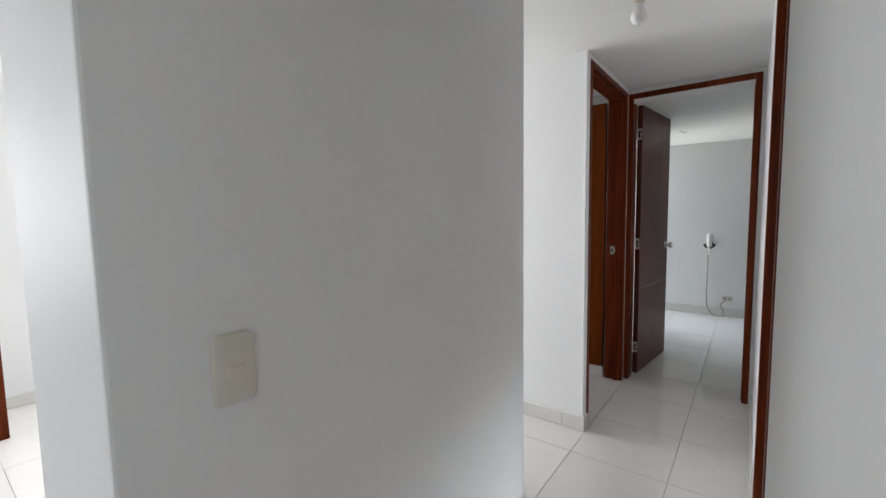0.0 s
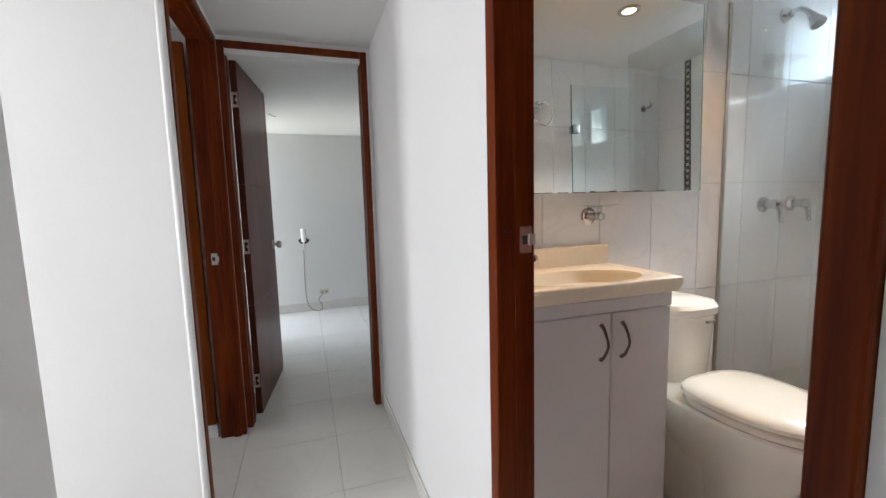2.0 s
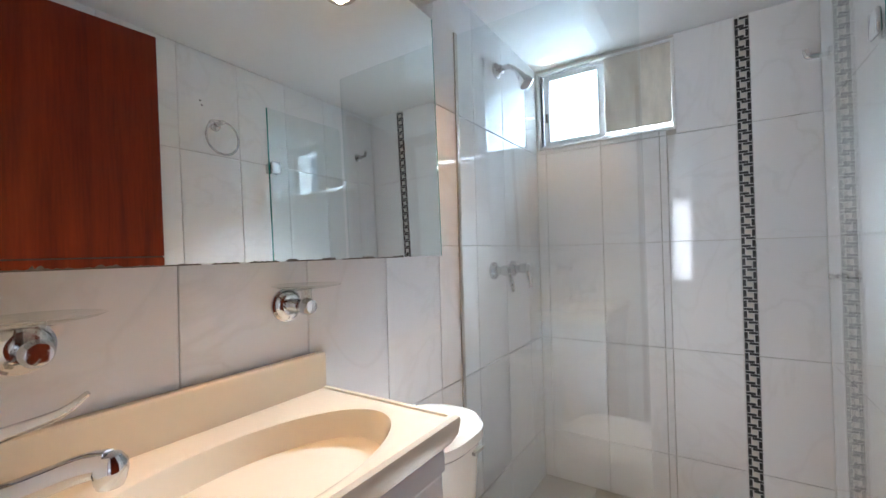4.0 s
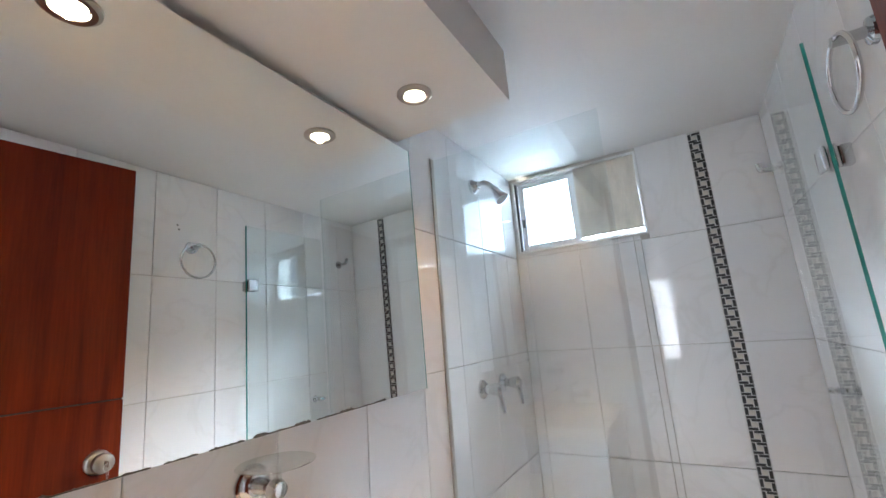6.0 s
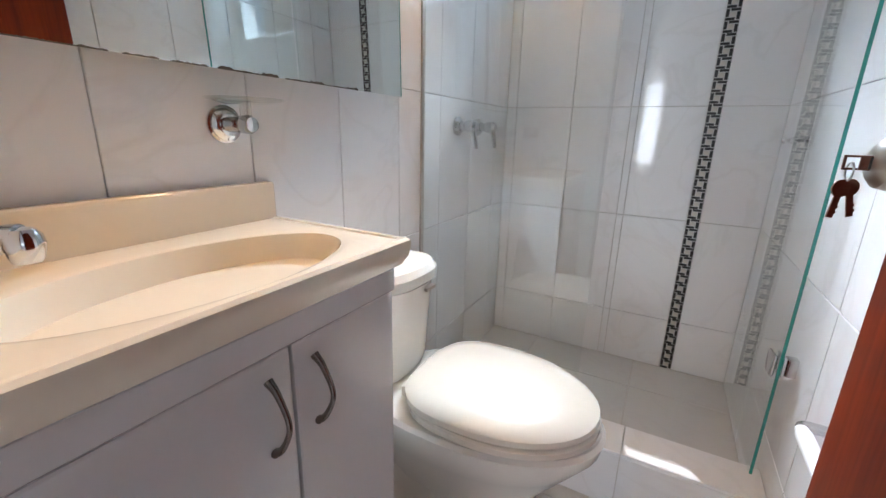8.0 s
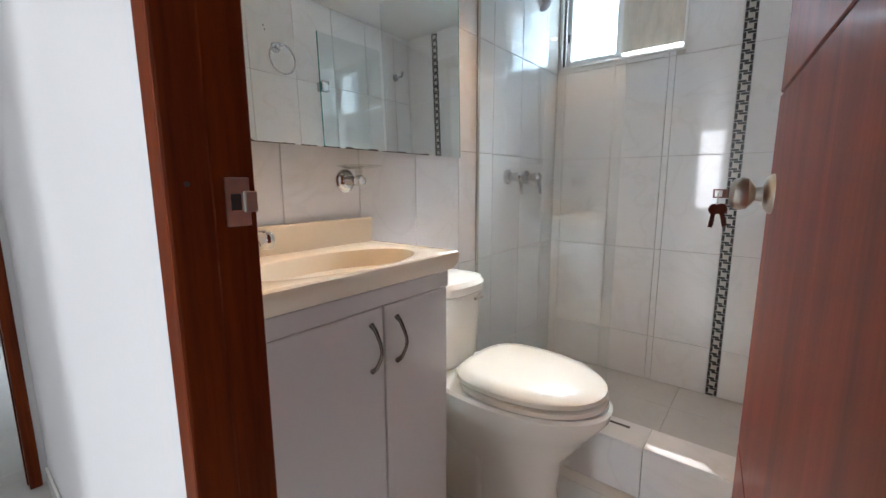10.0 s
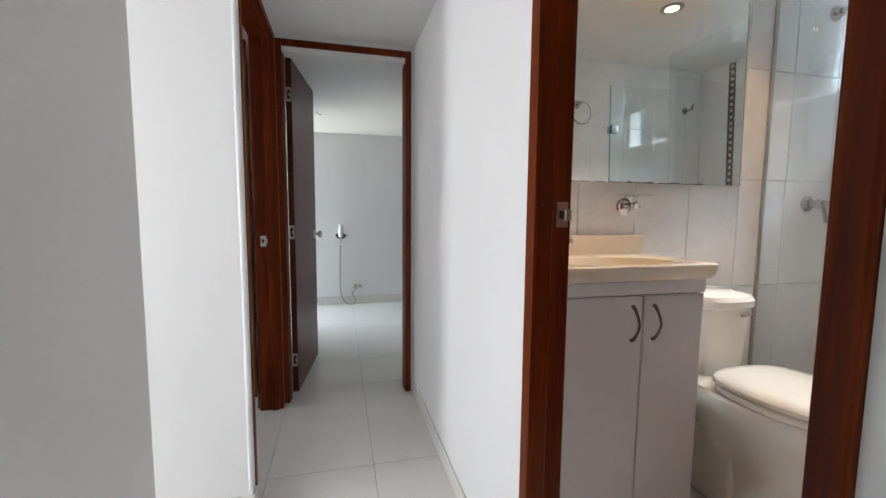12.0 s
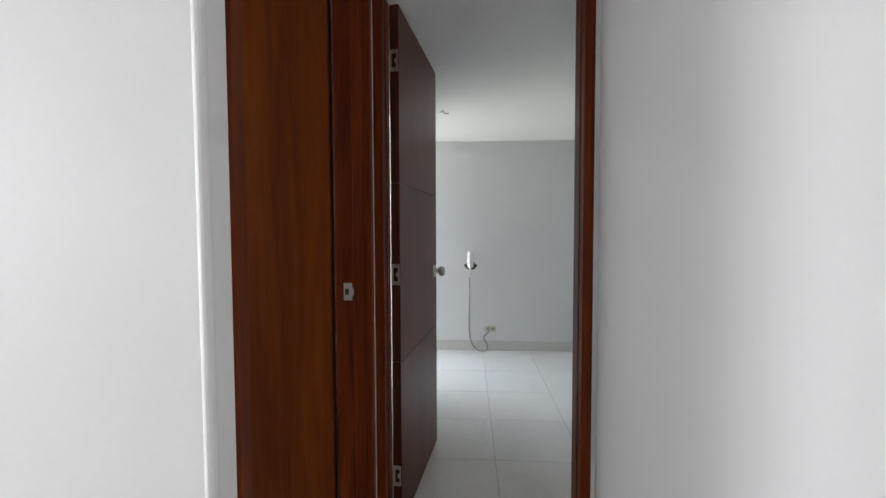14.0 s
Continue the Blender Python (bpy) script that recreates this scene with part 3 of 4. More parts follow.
# ---- bathroom fittings ----
def vanity():
    x0, x1, yf, yb, top = BATH_W + 0.002, 1.415, 2.213, BATH_N - 0.001, 0.990
    cab = base("vanity_cabinet", "white lacquered vanity cabinet with two doors", "cabinet", m=pose(0, 0, BATH_FLOOR))
    h = top - 0.046 - BATH_FLOOR
    part("body", eased(boxes((x0 + 0.012, yf + 0.042, 0.07, x1 - 0.022, yb, h)), 0.002, 1), M_LACQUER, cab)
    part("kick", boxes((x0 + 0.012, yf + 0.085, 0.0, x1 - 0.022, yb, 0.069)), M_LACQUER, cab)
    part("rail", eased(boxes((x0 + 0.012, yf + 0.016, h - 0.040, x1 - 0.022, yf + 0.0415, h)), 0.003, 1), M_LACQUER, cab)
    for a, b, hx in ((x0 + 0.012, 1.181, 1.147), (1.185, x1 - 0.022, 1.218)):
        d = part("door", eased(boxes((a, yf + 0.022, 0.075, b, yf + 0.041, h - 0.043)), 0.004, 2), M_LACQUER, cab)
        z1 = 0.872 - BATH_FLOOR
        pts = curve([(hx, yf + 0.021, z1), (hx, yf + 0.006, z1 - 0.014), (hx, yf - 0.009, z1 - 0.050), (hx, yf + 0.006, z1 - 0.086), (hx, yf + 0.021, z1 - 0.100)], 6)
        part("handle", tube(pts, 0.0048, 10, [1.25 - 0.5 * math.sin(math.pi * i / (len(pts) - 1)) for i in range(len(pts))]), M_HANDLE, d, "bowed satin metal handle", True)
    # worktop with an oval bowl sunk into it
    ctr = base("washbasin_top", "cream cultured marble basin top with backsplash", "washbasin", m=pose(0, 0, top))
    cx, cy, rx, ry = (x0 + x1) / 2 + 0.01, 2.350, 0.210, 0.109
    n = 64
    def ellipse(f, z):
        return [(cx + rx * f * math.cos(2 * math.pi * k / n), cy + ry * f * math.sin(2 * math.pi * k / n), z) for k in range(n)]
    def outline(z, inset=0.0):
        out = []
        for k in range(n):
            a = 2 * math.pi * k / n
            c, s = math.cos(a), math.sin(a)
            lx0, lx1, ly0, ly1 = cx - x0 - inset, x1 - cx - inset, cy - yf - inset, yb - cy
            f = min((lx1 if c > 0 else lx0) / max(abs(c), 1e-6), (ly1 if s > 0 else ly0) / max(abs(s), 1e-6))
            out.append((cx + f * c, cy + f * s, z))
        corners = [(x1 - inset, yb), (x0 + inset, yb), (x0 + inset, yf + inset), (x1 - inset, yf + inset)]
        for qx, qy in corners:
            k = min(range(n), key=lambda i: (out[i][0] - qx) ** 2 + (out[i][1] - qy) ** 2)
            out[k] = (qx, qy, z)
        return out
    rings = [outline(-0.045, 0.012), outline(-0.030, 0.003), outline(-0.010), outline(-0.004, 0.001), outline(0.0, 0.006), outline(0.0, 0.014), outline(-0.0025, 0.017), ellipse(1.08, -0.0025), ellipse(1.0, -0.006), ellipse(0.96, -0.018), ellipse(0.88, -0.055), ellipse(0.72, -0.088), ellipse(0.45, -0.102), ellipse(0.10, -0.106)]
    part("basin", loft(rings), M_COUNTER, ctr, smooth=True)
    part("backsplash", eased(boxes((x0, yb - 0.022, -0.008, x1 - 0.004, yb, 0.066)), 0.007, 3), M_COUNTER, ctr)
    part("drain", lathe([(0, -0.1055), (0.021, -0.1055), (0.021, -0.1015), (0.015, -0.101), (0.008, -0.104), (0, -0.104)], pose(cx, cy, 0)), M_CHROME, ctr, smooth=True)
    # single-lever tap
    tap = base("basin_tap", "chrome single-lever basin tap", "tap", m=pose(0.930, 2.462, top, 0, 0, -20) @ Matrix.Scale(1.04, 4))
    part("body", lathe([(0, 0), (0.026, 0), (0.026, 0.006), (0.021, 0.012), (0.019, 0.050), (0.021, 0.056), (0.017, 0.066), (0, 0.068)]), M_CHROME, tap, smooth=True)
    p = curve([(0.008, -0.01, 0.030), (0.045, -0.03, 0.042), (0.085, -0.052, 0.057), (0.105, -0.063, 0.060)], 6)
    sp = part("spout", tube(p, 0.0125, 14), M_CHROME, tap, smooth=True)
    part("outlet", lathe([(0, -0.017), (0.0105, -0.017), (0.0125, -0.012), (0.0145, -0.002), (0.0135, 0.006), (0.009, 0.012), (0, 0.014)], pose(0.106, -0.064, 0.056)), M_CHROME, sp, smooth=True)
    p = curve([(0, 0, 0.062), (0.004, -0.004, 0.082), (0.03, -0.018, 0.092), (0.07, -0.034, 0.106), (0.09, -0.040, 0.122)], 6)
    part("lever", tube(p, 0.0115, 12, [1.0 - 0.78 * (i / (len(p) - 1)) for i in range(len(p))]), M_CHROME, tap, smooth=True)


vanity()


def soap_holder(x, z):
    """Chrome post on the wall that carries a clear glass dish."""
    b = base("soap_holder", "chrome wall post carrying a clear glass dish", "holder", "holders over the basin", pose(x, BATH_N - 0.0005, z, 90))
    part("rosette", lathe([(0, 0), (0.031, 0), (0.031, 0.004), (0.027, 0.006), (0.027, 0.009), (0.020, 0.015), (0.016, 0.016), (0, 0.016)]), M_CHROME, b, smooth=True)
    part("post", lathe([(0, 0.014), (0.0125, 0.014), (0.0125, 0.050), (0.0145, 0.053), (0.0150, 0.066), (0.0115, 0.074), (0.005, 0.0755), (0, 0.0755)]), M_CHROME, b, smooth=True)
    part("peg", lathe([(0, 0), (0.009, 0), (0.009, 0.020), (0, 0.020)], pose(0, 0.012, 0.060, -90), 20), M_DISH, b, "clear plastic peg", True)
    part("dish", lathe([(0.0, 0.0), (0.030, 0.0005), (0.058, 0.007), (0.060, 0.0085), (0.059, 0.0095), (0.030, 0.004), (0.0, 0.0035)], pose(0, 0.030, 0.062, -90), 40), M_DISH, b, "thin clear glass dish", True)


soap_holder(1.336, 1.157)
soap_holder(0.985, 1.150)

# mirror with worn lower edge
mir = base("wall_mirror", "frameless wall mirror with worn lower edge", "mirror", m=pose(1.345, 2.499, 1.575, -1.16, 0, 1.37))
ML, MR, MB, MT = -0.450, 0.466, -0.337, 0.330
part("glass", boxes((ML, 0, MB, MR, 0.004, MT)), M_MIRROR, mir)
part("backing", boxes((ML + 0.03, 0.0045, MB + 0.03, MR - 0.03, 0.018, MT - 0.03)), M_DARK, mir)
rnd = random.Random(5)
x = ML + 0.01
while x < 0.30:
    w, hgt = rnd.uniform(0.014, 0.06), rnd.choice((0.0015, 0.002, 0.0025, 0.003, 0.0055))
    bm = bmesh.new()
    n = 8
    top = [bm.verts.new((x + w * k / n, -0.0006, MB + hgt * (0.25 + 0.75 * rnd.random()) * (0.35 if k in (0, n) else 1))) for k in range(n + 1)]
    low = [bm.verts.new((x + w * k / n, -0.0006, MB - 0.0008)) for k in range(n + 1)]
    for k in range(n):
        bm.faces.new((low[k], low[k + 1], top[k + 1], top[k]))
    bmesh.ops.extrude_face_region(bm, geom=list(bm.faces))
    bm.verts.ensure_lookup_table()
    for v in bm.verts[2 * n + 2:]:
        v.co.y += 0.0004
    bmesh.ops.recalc_face_normals(bm, faces=bm.faces)
    part("worn_edge", bm, M_DULL_BROWN, mir, "dark flaked silvering")
    x += w + rnd.choice((0.0, 0.0, 0.0, 0.015))
part("edge", boxes((MR, -0.0005, MB, MR + 0.002, 0.004, MT)), M_EDGE, mir)

# dropped soffit with two lit downlights
sof = structure("trim_soffit", boxes((BATH_W, 2.184, 1.935, 1.790, BATH_N, BATH_TOP)), M_CEIL, "white plasterboard soffit over the mirror", "soffit")
for sx in (1.08, 1.62):
    b = base("downlight", "lit recessed downlight with satin nickel ring", "light", "downlights", pose(sx, 2.357, 1.935))
    part("ring", lathe([(0.026, 0.0), (0.042, 0.0), (0.042, -0.004), (0.036, -0.008), (0.027, -0.007), (0.025, -0.002)], None, 32), M_NICKEL, b, smooth=True)
    part("bulb", lathe([(0, -0.0015), (0.024, -0.0015), (0.020, -0.006), (0.010, -0.008), (0, -0.008)]), M_SPOT, b, "lit warm lamp", True)


def toilet():
    b = base("toilet", "bone ceramic close-coupled toilet with lid down", "toilet", m=pose(1.636, 2.518, BATH_FLOOR))
    n = 40
    def egg(w, yb, yf, z, cy=None, sq=2.3):
        pts = []
        cy = yb + 0.42 * (yf - yb) if cy is None else cy
        for k in range(n):
            a = 2 * math.pi * k / n
            c, s = math.cos(a), math.sin(a)
            e = 2 / (sq if s > 0 else 2.05)
            x = w / 2 * math.copysign(abs(c) ** e, c)
            y = cy + (yb - cy if s > 0 else cy - yf) * math.copysign(abs(s) ** e, s)
            pts.append((x, y, z))
        return pts
    bowl = [egg(0.20, -0.12, -0.50, 0.0, sq=4), egg(0.20, -0.12, -0.50, 0.02, sq=4), egg(0.19, -0.12, -0.485, 0.12, sq=4), egg(0.215, -0.12, -0.50, 0.22, sq=3.6), egg(0.30, -0.12, -0.575, 0.32, sq=3.4), egg(0.345, -0.12, -0.615, 0.375, sq=3.2), egg(0.35, -0.12, -0.62, 0.40, sq=3.2), egg(0.335, -0.125, -0.612, 0.408, sq=3.2)]
    part("bowl", loft(bowl), M_CERAMIC, b, smooth=True)
    part("plinth", eased(boxes((-0.105, -0.30, 0.0, 0.105, -0.03, 0.40)), 0.02, 3), M_CERAMIC, b, smooth=True)
    seat = [egg(0.325, -0.215, -0.600, 0.410, sq=3), egg(0.335, -0.21, -0.607, 0.414, sq=3), egg(0.335, -0.21, -0.607, 0.426, sq=3), egg(0.325, -0.215, -0.600, 0.430, sq=3)]
    part("seat", loft(seat), M_SEAT, b, smooth=True)
    lid = [egg(0.325, -0.205, -0.598, 0.433, sq=3), egg(0.335, -0.20, -0.605, 0.437, sq=3), egg(0.333, -0.20, -0.603, 0.448, sq=3), egg(0.315, -0.21, -0.588, 0.457, sq=3), egg(0.25, -0.235, -0.54, 0.4625, sq=3), egg(0.10, -0.30, -0.45, 0.465, sq=3)]
    part("lid", loft(lid), M_SEAT, b, "glossy bone plastic lid", True)
    for s in (-1, 1):
        part("seat_hinge", eased(boxes((s * 0.075 - 0.018, -0.225, 0.408, s * 0.075 + 0.018, -0.195, 0.436)), 0.006, 2), M_SEAT, b, smooth=True)
    def tankring(w, d, z, r=3.2):
        pts = []
        for k in range(n):
            a = 2 * math.pi * k / n
            c, s = math.cos(a), math.sin(a)
            e = 2 / r
            pts.append((w / 2 * math.copysign(abs(c) ** e, c), -0.006 - d / 2 + d / 2 * math.copysign(abs(s) ** e, s), z))
        return pts
    part("tank", loft([tankring(0.20, 0.15, 0.40), tankring(0.212, 0.16, 0.43), tankring(0.226, 0.175, 0.64)]), M_CERAMIC, b, smooth=True)
    part("tank_lid", loft([tankring(0.232, 0.185, 0.642, 2.7), tankring(0.240, 0.19, 0.648, 2.7), tankring(0.240, 0.19, 0.670, 2.7), tankring(0.228, 0.178, 0.684, 2.7), tankring(0.16, 0.12, 0.692, 2.7)]), M_CERAMIC, b, smooth=True)
    part("mark", boxes((0.030, -0.1875, 0.616, 0.070, -0.172, 0.624)), M_NICKEL, b, "small grey maker's bar")
    part("floor_bolt", lathe([(0, 0), (0.009, 0), (0.007, 0.006), (0, 0.007)], pose(-0.1, -0.42, 0.06, 0, -90), 12), M_NICKEL, b)


toilet()

# ---- shower ----
GX = 1.968
scr = base("shower_screen", "fixed clear glass shower screen with green edge", "shower screen", m=pose(GX, 0, 0))
part("glass", boxes((0, 2.012, 0.345, 0.008, BATH_N - 0.006, 1.932)), M_GLASS, scr)
part("edge", boxes((0, 2.0085, 0.345, 0.008, 2.0115, 1.932)), M_GLASS, scr)
part("channel", boxes((-0.004, BATH_N - 0.0055, 0.345, 0.012, BATH_N - 0.0005, 1.94)), M_NICKEL, scr, "thin metal wall channel")
gd = base("shower_door", "clear glass shower door swung open along the wall", "shower door", m=pose(1.962, 1.582, 0, 0, 0, 3.3))
part("glass", boxes((0.003, 0, 0.37, 0.41, 0.006, 1.925)), M_GLASS, gd)
part("edge", boxes((0.0, 0, 0.37, 0.0025, 0.006, 1.925)), M_EDGE, gd)
for z in (0.66, 1.668):
    c = part("hinge_clamp", eased(boxes((0.004, -0.010, z - 0.026, 0.050, -0.0005, z + 0.026), (0.004, 0.0085, z - 0.026, 0.050, 0.018, z + 0.026)), 0.006, 3), M_CHROME, gd, "chrome glass clamp", True)
    part("wall_bracket", eased(boxes((0.006, -0.042, z - 0.022, 0.034, -0.0105, z + 0.022)), 0.005, 2), M_CHROME, c, smooth=True)

sh = base("wall_shower", "chrome wall shower on a short bent arm", "shower", m=pose(2.270, BATH_N, 1.928))
part("flange", lathe([(0, 0), (0.029, 0), (0.029, 0.008), (0.019, 0.018), (0.017, 0.026), (0, 0.026)], pose(0, 0, 0, 90)), M_CHROME, sh, smooth=True)
part("arm", tube(curve([(0, -0.02, 0), (0.0, -0.05, 0.004), (0.0, -0.075, -0.010), (0.0, -0.098, -0.036)], 6), 0.0095, 12), M_CHROME, sh, smooth=True)
part("rose", lathe([(0, 0), (0.012, 0), (0.016, 0.012), (0.014, 0.018), (0.026, 0.045), (0.027, 0.058), (0.022, 0.060), (0, 0.058)], pose(0, -0.092, -0.030, 148)), M_CHROME, sh, smooth=True)


def shower_valve(x):
    b = base("shower_valve", "chrome shower valve with a lever handle", "tap", "shower valves", pose(x, BATH_N, 1.176, 90))
    part("flange", lathe([(0, 0), (0.032, 0), (0.032, 0.007), (0.021, 0.018), (0, 0.016)]), M_CHROME, b, smooth=True)
    part("stem", lathe([(0, 0.012), (0.016, 0.012), (0.014, 0.034), (0.019, 0.038), (0.021, 0.066), (0.013, 0.076), (0, 0.077)]), M_CHROME, b, smooth=True)
    part("lever", tube(curve([(0, 0.006, 0.058), (0, -0.03, 0.068), (0, -0.075, 0.076)], 5), 0.010, 10, [1.2 - 0.05 * i for i in range(11)]), M_CHROME, b, smooth=True)


shower_valve(2.205)
shower_valve(2.375)

rh = base("robe_hook", "chrome robe hook on the shower wall", "hook", m=pose(2.560, BATH_S, 1.826, -90))
part("flange", lathe([(0, 0), (0.022, 0), (0.020, 0.007), (0, 0.008)]), M_CHROME, rh, smooth=True)
part("prong", tube(curve([(0, 0, 0.006), (0, 0.0, 0.042), (0.0, -0.004, 0.056), (0, -0.026, 0.060)], 5), 0.008, 10), M_CHROME, rh, smooth=True)
sv = base("stop_valve", "small chrome stop valve on the shower wall", "valve", m=pose(2.352, BATH_S, 1.154, -90))
part("flange", lathe([(0, 0), (0.016, 0), (0.014, 0.006), (0, 0.007)]), M_CHROME, sv, smooth=True)
part("stem", lathe([(0, 0.004), (0.006, 0.004), (0.006, 0.022), (0.010, 0.027), (0.010, 0.040), (0.005, 0.045), (0.009, 0.052), (0.006, 0.060), (0, 0.061)]), M_CHROME, sv, smooth=True)

tr = base("towel_ring", "chrome towel ring on a wall post", "towel ring", m=pose(1.752, BATH_S, 1.802))
part("flange", lathe([(0, 0), (0.024, 0), (0.022, 0.008), (0.010, 0.012), (0.009, 0.055), (0, 0.056)], pose(0, 0, 0, -90)), M_CHROME, tr, smooth=True)
part("ring", tube([(0.064 * math.sin(a / 36 * 2 * math.pi), 0.050, -0.060 + 0.064 * math.cos(a / 36 * 2 * math.pi)) for a in range(37)], 0.0042, 10), M_CHROME, tr, smooth=True)

# Two dark discs on the tile, painted as shade inside screw holes
for dx, dz in ((-0.052, 0.082), (-0.046, 0.066)):
    part("screw_hole_shade", lathe([(0, 0), (0.0035, 0), (0.003, 0.0008), (0, 0.0008)], pose(1.752 + dx, BATH_S, 1.802 + dz, -90), 10), M_DARK, w_south)

ph = base("paper_holder", "chrome paper holder with a white plastic roller", "paper holder", m=pose(1.700, BATH_S, 0.685))
part("flange", lathe([(0, 0), (0.021, 0), (0.019, 0.007), (0, 0.008)], pose(0, 0, 0, -90)), M_CHROME, ph, smooth=True)
part("arm", tube(curve([(0, 0.004, 0), (0, 0.042, 0.0), (-0.004, 0.052, 0.0), (-0.016, 0.055, 0.0)], 6), 0.0095, 12), M_CHROME, ph, smooth=True)
part("roller", lathe([(0, 0), (0.010, 0), (0.010, 0.012), (0.0125, 0.015), (0.0125, 0.12), (0, 0.12)], pose(-0.014, 0.055, 0, 0, -90)), M_WHITE, ph, "white plastic roller", True)

dr = base("floor_drain", "round chrome floor drain grate", "drain", m=pose(2.10, 2.02, SHOWER))
part("grate", lathe([(0, 0.0005), (0.036, 0.0005), (0.040, 0.002), (0.036, 0.0035), (0, 0.0035)]), M_CHROME, dr, smooth=True)

# ---- bathroom window ----
win = base("window_1", "small sliding bathroom window, half boarded", "window", m=pose(BATH_E, 0, 0))
tagged(win, kind="structure")
part("lining", boxes((-0.003, WY0, WZ0, 0.149, WY0 + 0.010, WZ1), (-0.003, WY1 - 0.010, WZ0, 0.149, WY1, WZ1), (-0.003, WY0 + 0.010, WZ1 - 0.008, 0.149, WY1 - 0.010, WZ1)), M_WHITE, win)
part("window_sill", eased(boxes((-0.006, WY0 + 0.0105, WZ0, 0.149, WY1 - 0.0105, WZ0 + 0.010)), 0.002, 1), M_WHITE, win)
fy0, fy1, fz0, fz1 = 2.238, WY1 - 0.012, WZ0 + 0.012, WZ1 - 0.010
part("frame", boxes((0.014, fy1 - 0.010, fz0, 0.055, fy1, fz1)), M_DARK, win, "dark side channel")
part("frame", boxes((0.012, WY0 + 0.012, fz0, 0.06, fy1 - 0.0085, fz0 + 0.008), (0.012, WY0 + 0.012, fz1 - 0.008, 0.06, fy1 - 0.0085, fz1)), M_ALU, win)
sash = part("sash", eased(boxes((0.016, fy0, fz0 + 0.009, 0.036, fy0 + 0.030, fz1 - 0.009), (0.016, fy1 - 0.040, fz0 + 0.009, 0.036, fy1 - 0.016, fz1 - 0.009), (0.016, fy0 + 0.030, fz0 + 0.009, 0.036, fy1 - 0.040, fz0 + 0.028), (0.016, fy0 + 0.030, fz1 - 0.03, 0.036, fy1 - 0.040, fz1 - 0.009)), 0.002, 1), M_ALU, win)
pn = part("pane", boxes((0.024, fy0 + 0.030, fz0 + 0.028, 0.028, fy1 - 0.040, fz1 - 0.03)), M_CLEAR, sash)
pn.visible_shadow = False
part("latch", eased(boxes((0.008, fy1 - 0.034, 1.83, 0.016, fy1 - 0.022, 1.87)), 0.002, 1), M_DARK, sash)
part("board", boxes((0.004, WY0 + 0.011, WZ0 + 0.030, 0.010, fy0 - 0.001, WZ1 - 0.010)), M_BOARD, win, "beige wood-grained board over half the opening")
# Glowing card added behind the window instead of real surroundings
tagged(part("backdrop", boxes((4.2, 0.6, 0.2, 4.22, 4.2, 4.0)), M_SKYCARD), "glowing pale card standing in for the bright view outside the window", "backdrop", kind="structure")

# ---- hall and bedroom things ----
sw = base("light_switch", "cream plastic light switch with one rocker", "switch", m=pose(0.030, 0.890, 0.977, 90, 0, 90))
def rounded(w, h, z, r, n=6):
    return [(sx * (w - r) + r * math.cos(a), sy * (h - r) + r * math.sin(a), z) for sx, sy, a0 in ((1, 1, 0), (-1, 1, 90), (-1, -1, 180), (1, -1, 270)) for a in (radians(a0 + 90 * k / n) for k in range(n + 1))]


part("plate", loft([rounded(0.037, 0.063, 0.0, 0.014), rounded(0.037, 0.063, 0.005, 0.014), rounded(0.035, 0.061, 0.009, 0.013), rounded(0.030, 0.056, 0.0105, 0.012)]), M_SWITCH, sw, smooth=True)
part("rocker_surround", eased(boxes((-0.016, -0.014, 0.0095, 0.016, 0.010, 0.0115)), 0.0009, 1), M_SWITCH, sw)
part("rocker", eased(boxes((-0.013, -0.010, 0.011, 0.013, 0.006, 0.0155)), 0.0015, 2), M_SWITCH, sw)

bl = base("ceiling_bulb", "bare unlit bulb in a ceramic ceiling socket", "light", m=pose(0.365, 2.345, HALL_TOP, 180))
part("rose", lathe([(0, 0), (0.042, 0), (0.040, 0.010), (0.030, 0.014), (0, 0.014)]), M_STEEL, bl, smooth=True)
part("socket", lathe([(0, 0.013), (0.020, 0.013), (0.022, 0.030), (0.019, 0.052), (0, 0.053)]), M_SWITCH, bl, "cream ceramic socket", True)
part("bulb", lathe([(0, 0.05), (0.013, 0.05), (0.016, 0.066), (0.027, 0.085), (0.030, 0.100), (0.026, 0.116), (0.014, 0.127), (0, 0.130)]), M_LAMPGLASS, bl, "frosted white bulb", True)

wl = base("wall_lamp", "white candle wall lamp on a black iron bracket", "lamp", m=pose(0.362, ROOM_N, 0.848))
part("bracket", tube([(0.050 * math.sin(a / 20 * math.pi - math.pi / 2) * 1.0, -0.045, -0.02 - 0.045 * math.cos(a / 20 * math.pi - math.pi / 2) + 0.02) for a in range(21)], 0.012, 10), M_IRON, wl, smooth=True)
part("backplate", lathe([(0, 0), (0.042, 0), (0.038, 0.012), (0.012, 0.02), (0.010, 0.045), (0, 0.045)], pose(0, 0, -0.01, 90)), M_IRON, wl, smooth=True)
part("shade", lathe([(0, -0.01), (0.026, -0.01), (0.029, 0.02), (0.029, 0.135), (0.024, 0.14), (0, 0.14)], pose(0, -0.05, -0.02)), M_LAMPGLASS, wl, "white glass cylinder shade", True)
part("finial", lathe([(0, -0.11), (0.006, -0.11), (0.010, -0.10), (0.006, -0.09), (0.010, -0.075), (0.006, -0.06), (0.016, -0.03), (0, -0.03)], pose(0, -0.05, 0), 14), M_STEEL, wl, smooth=True)
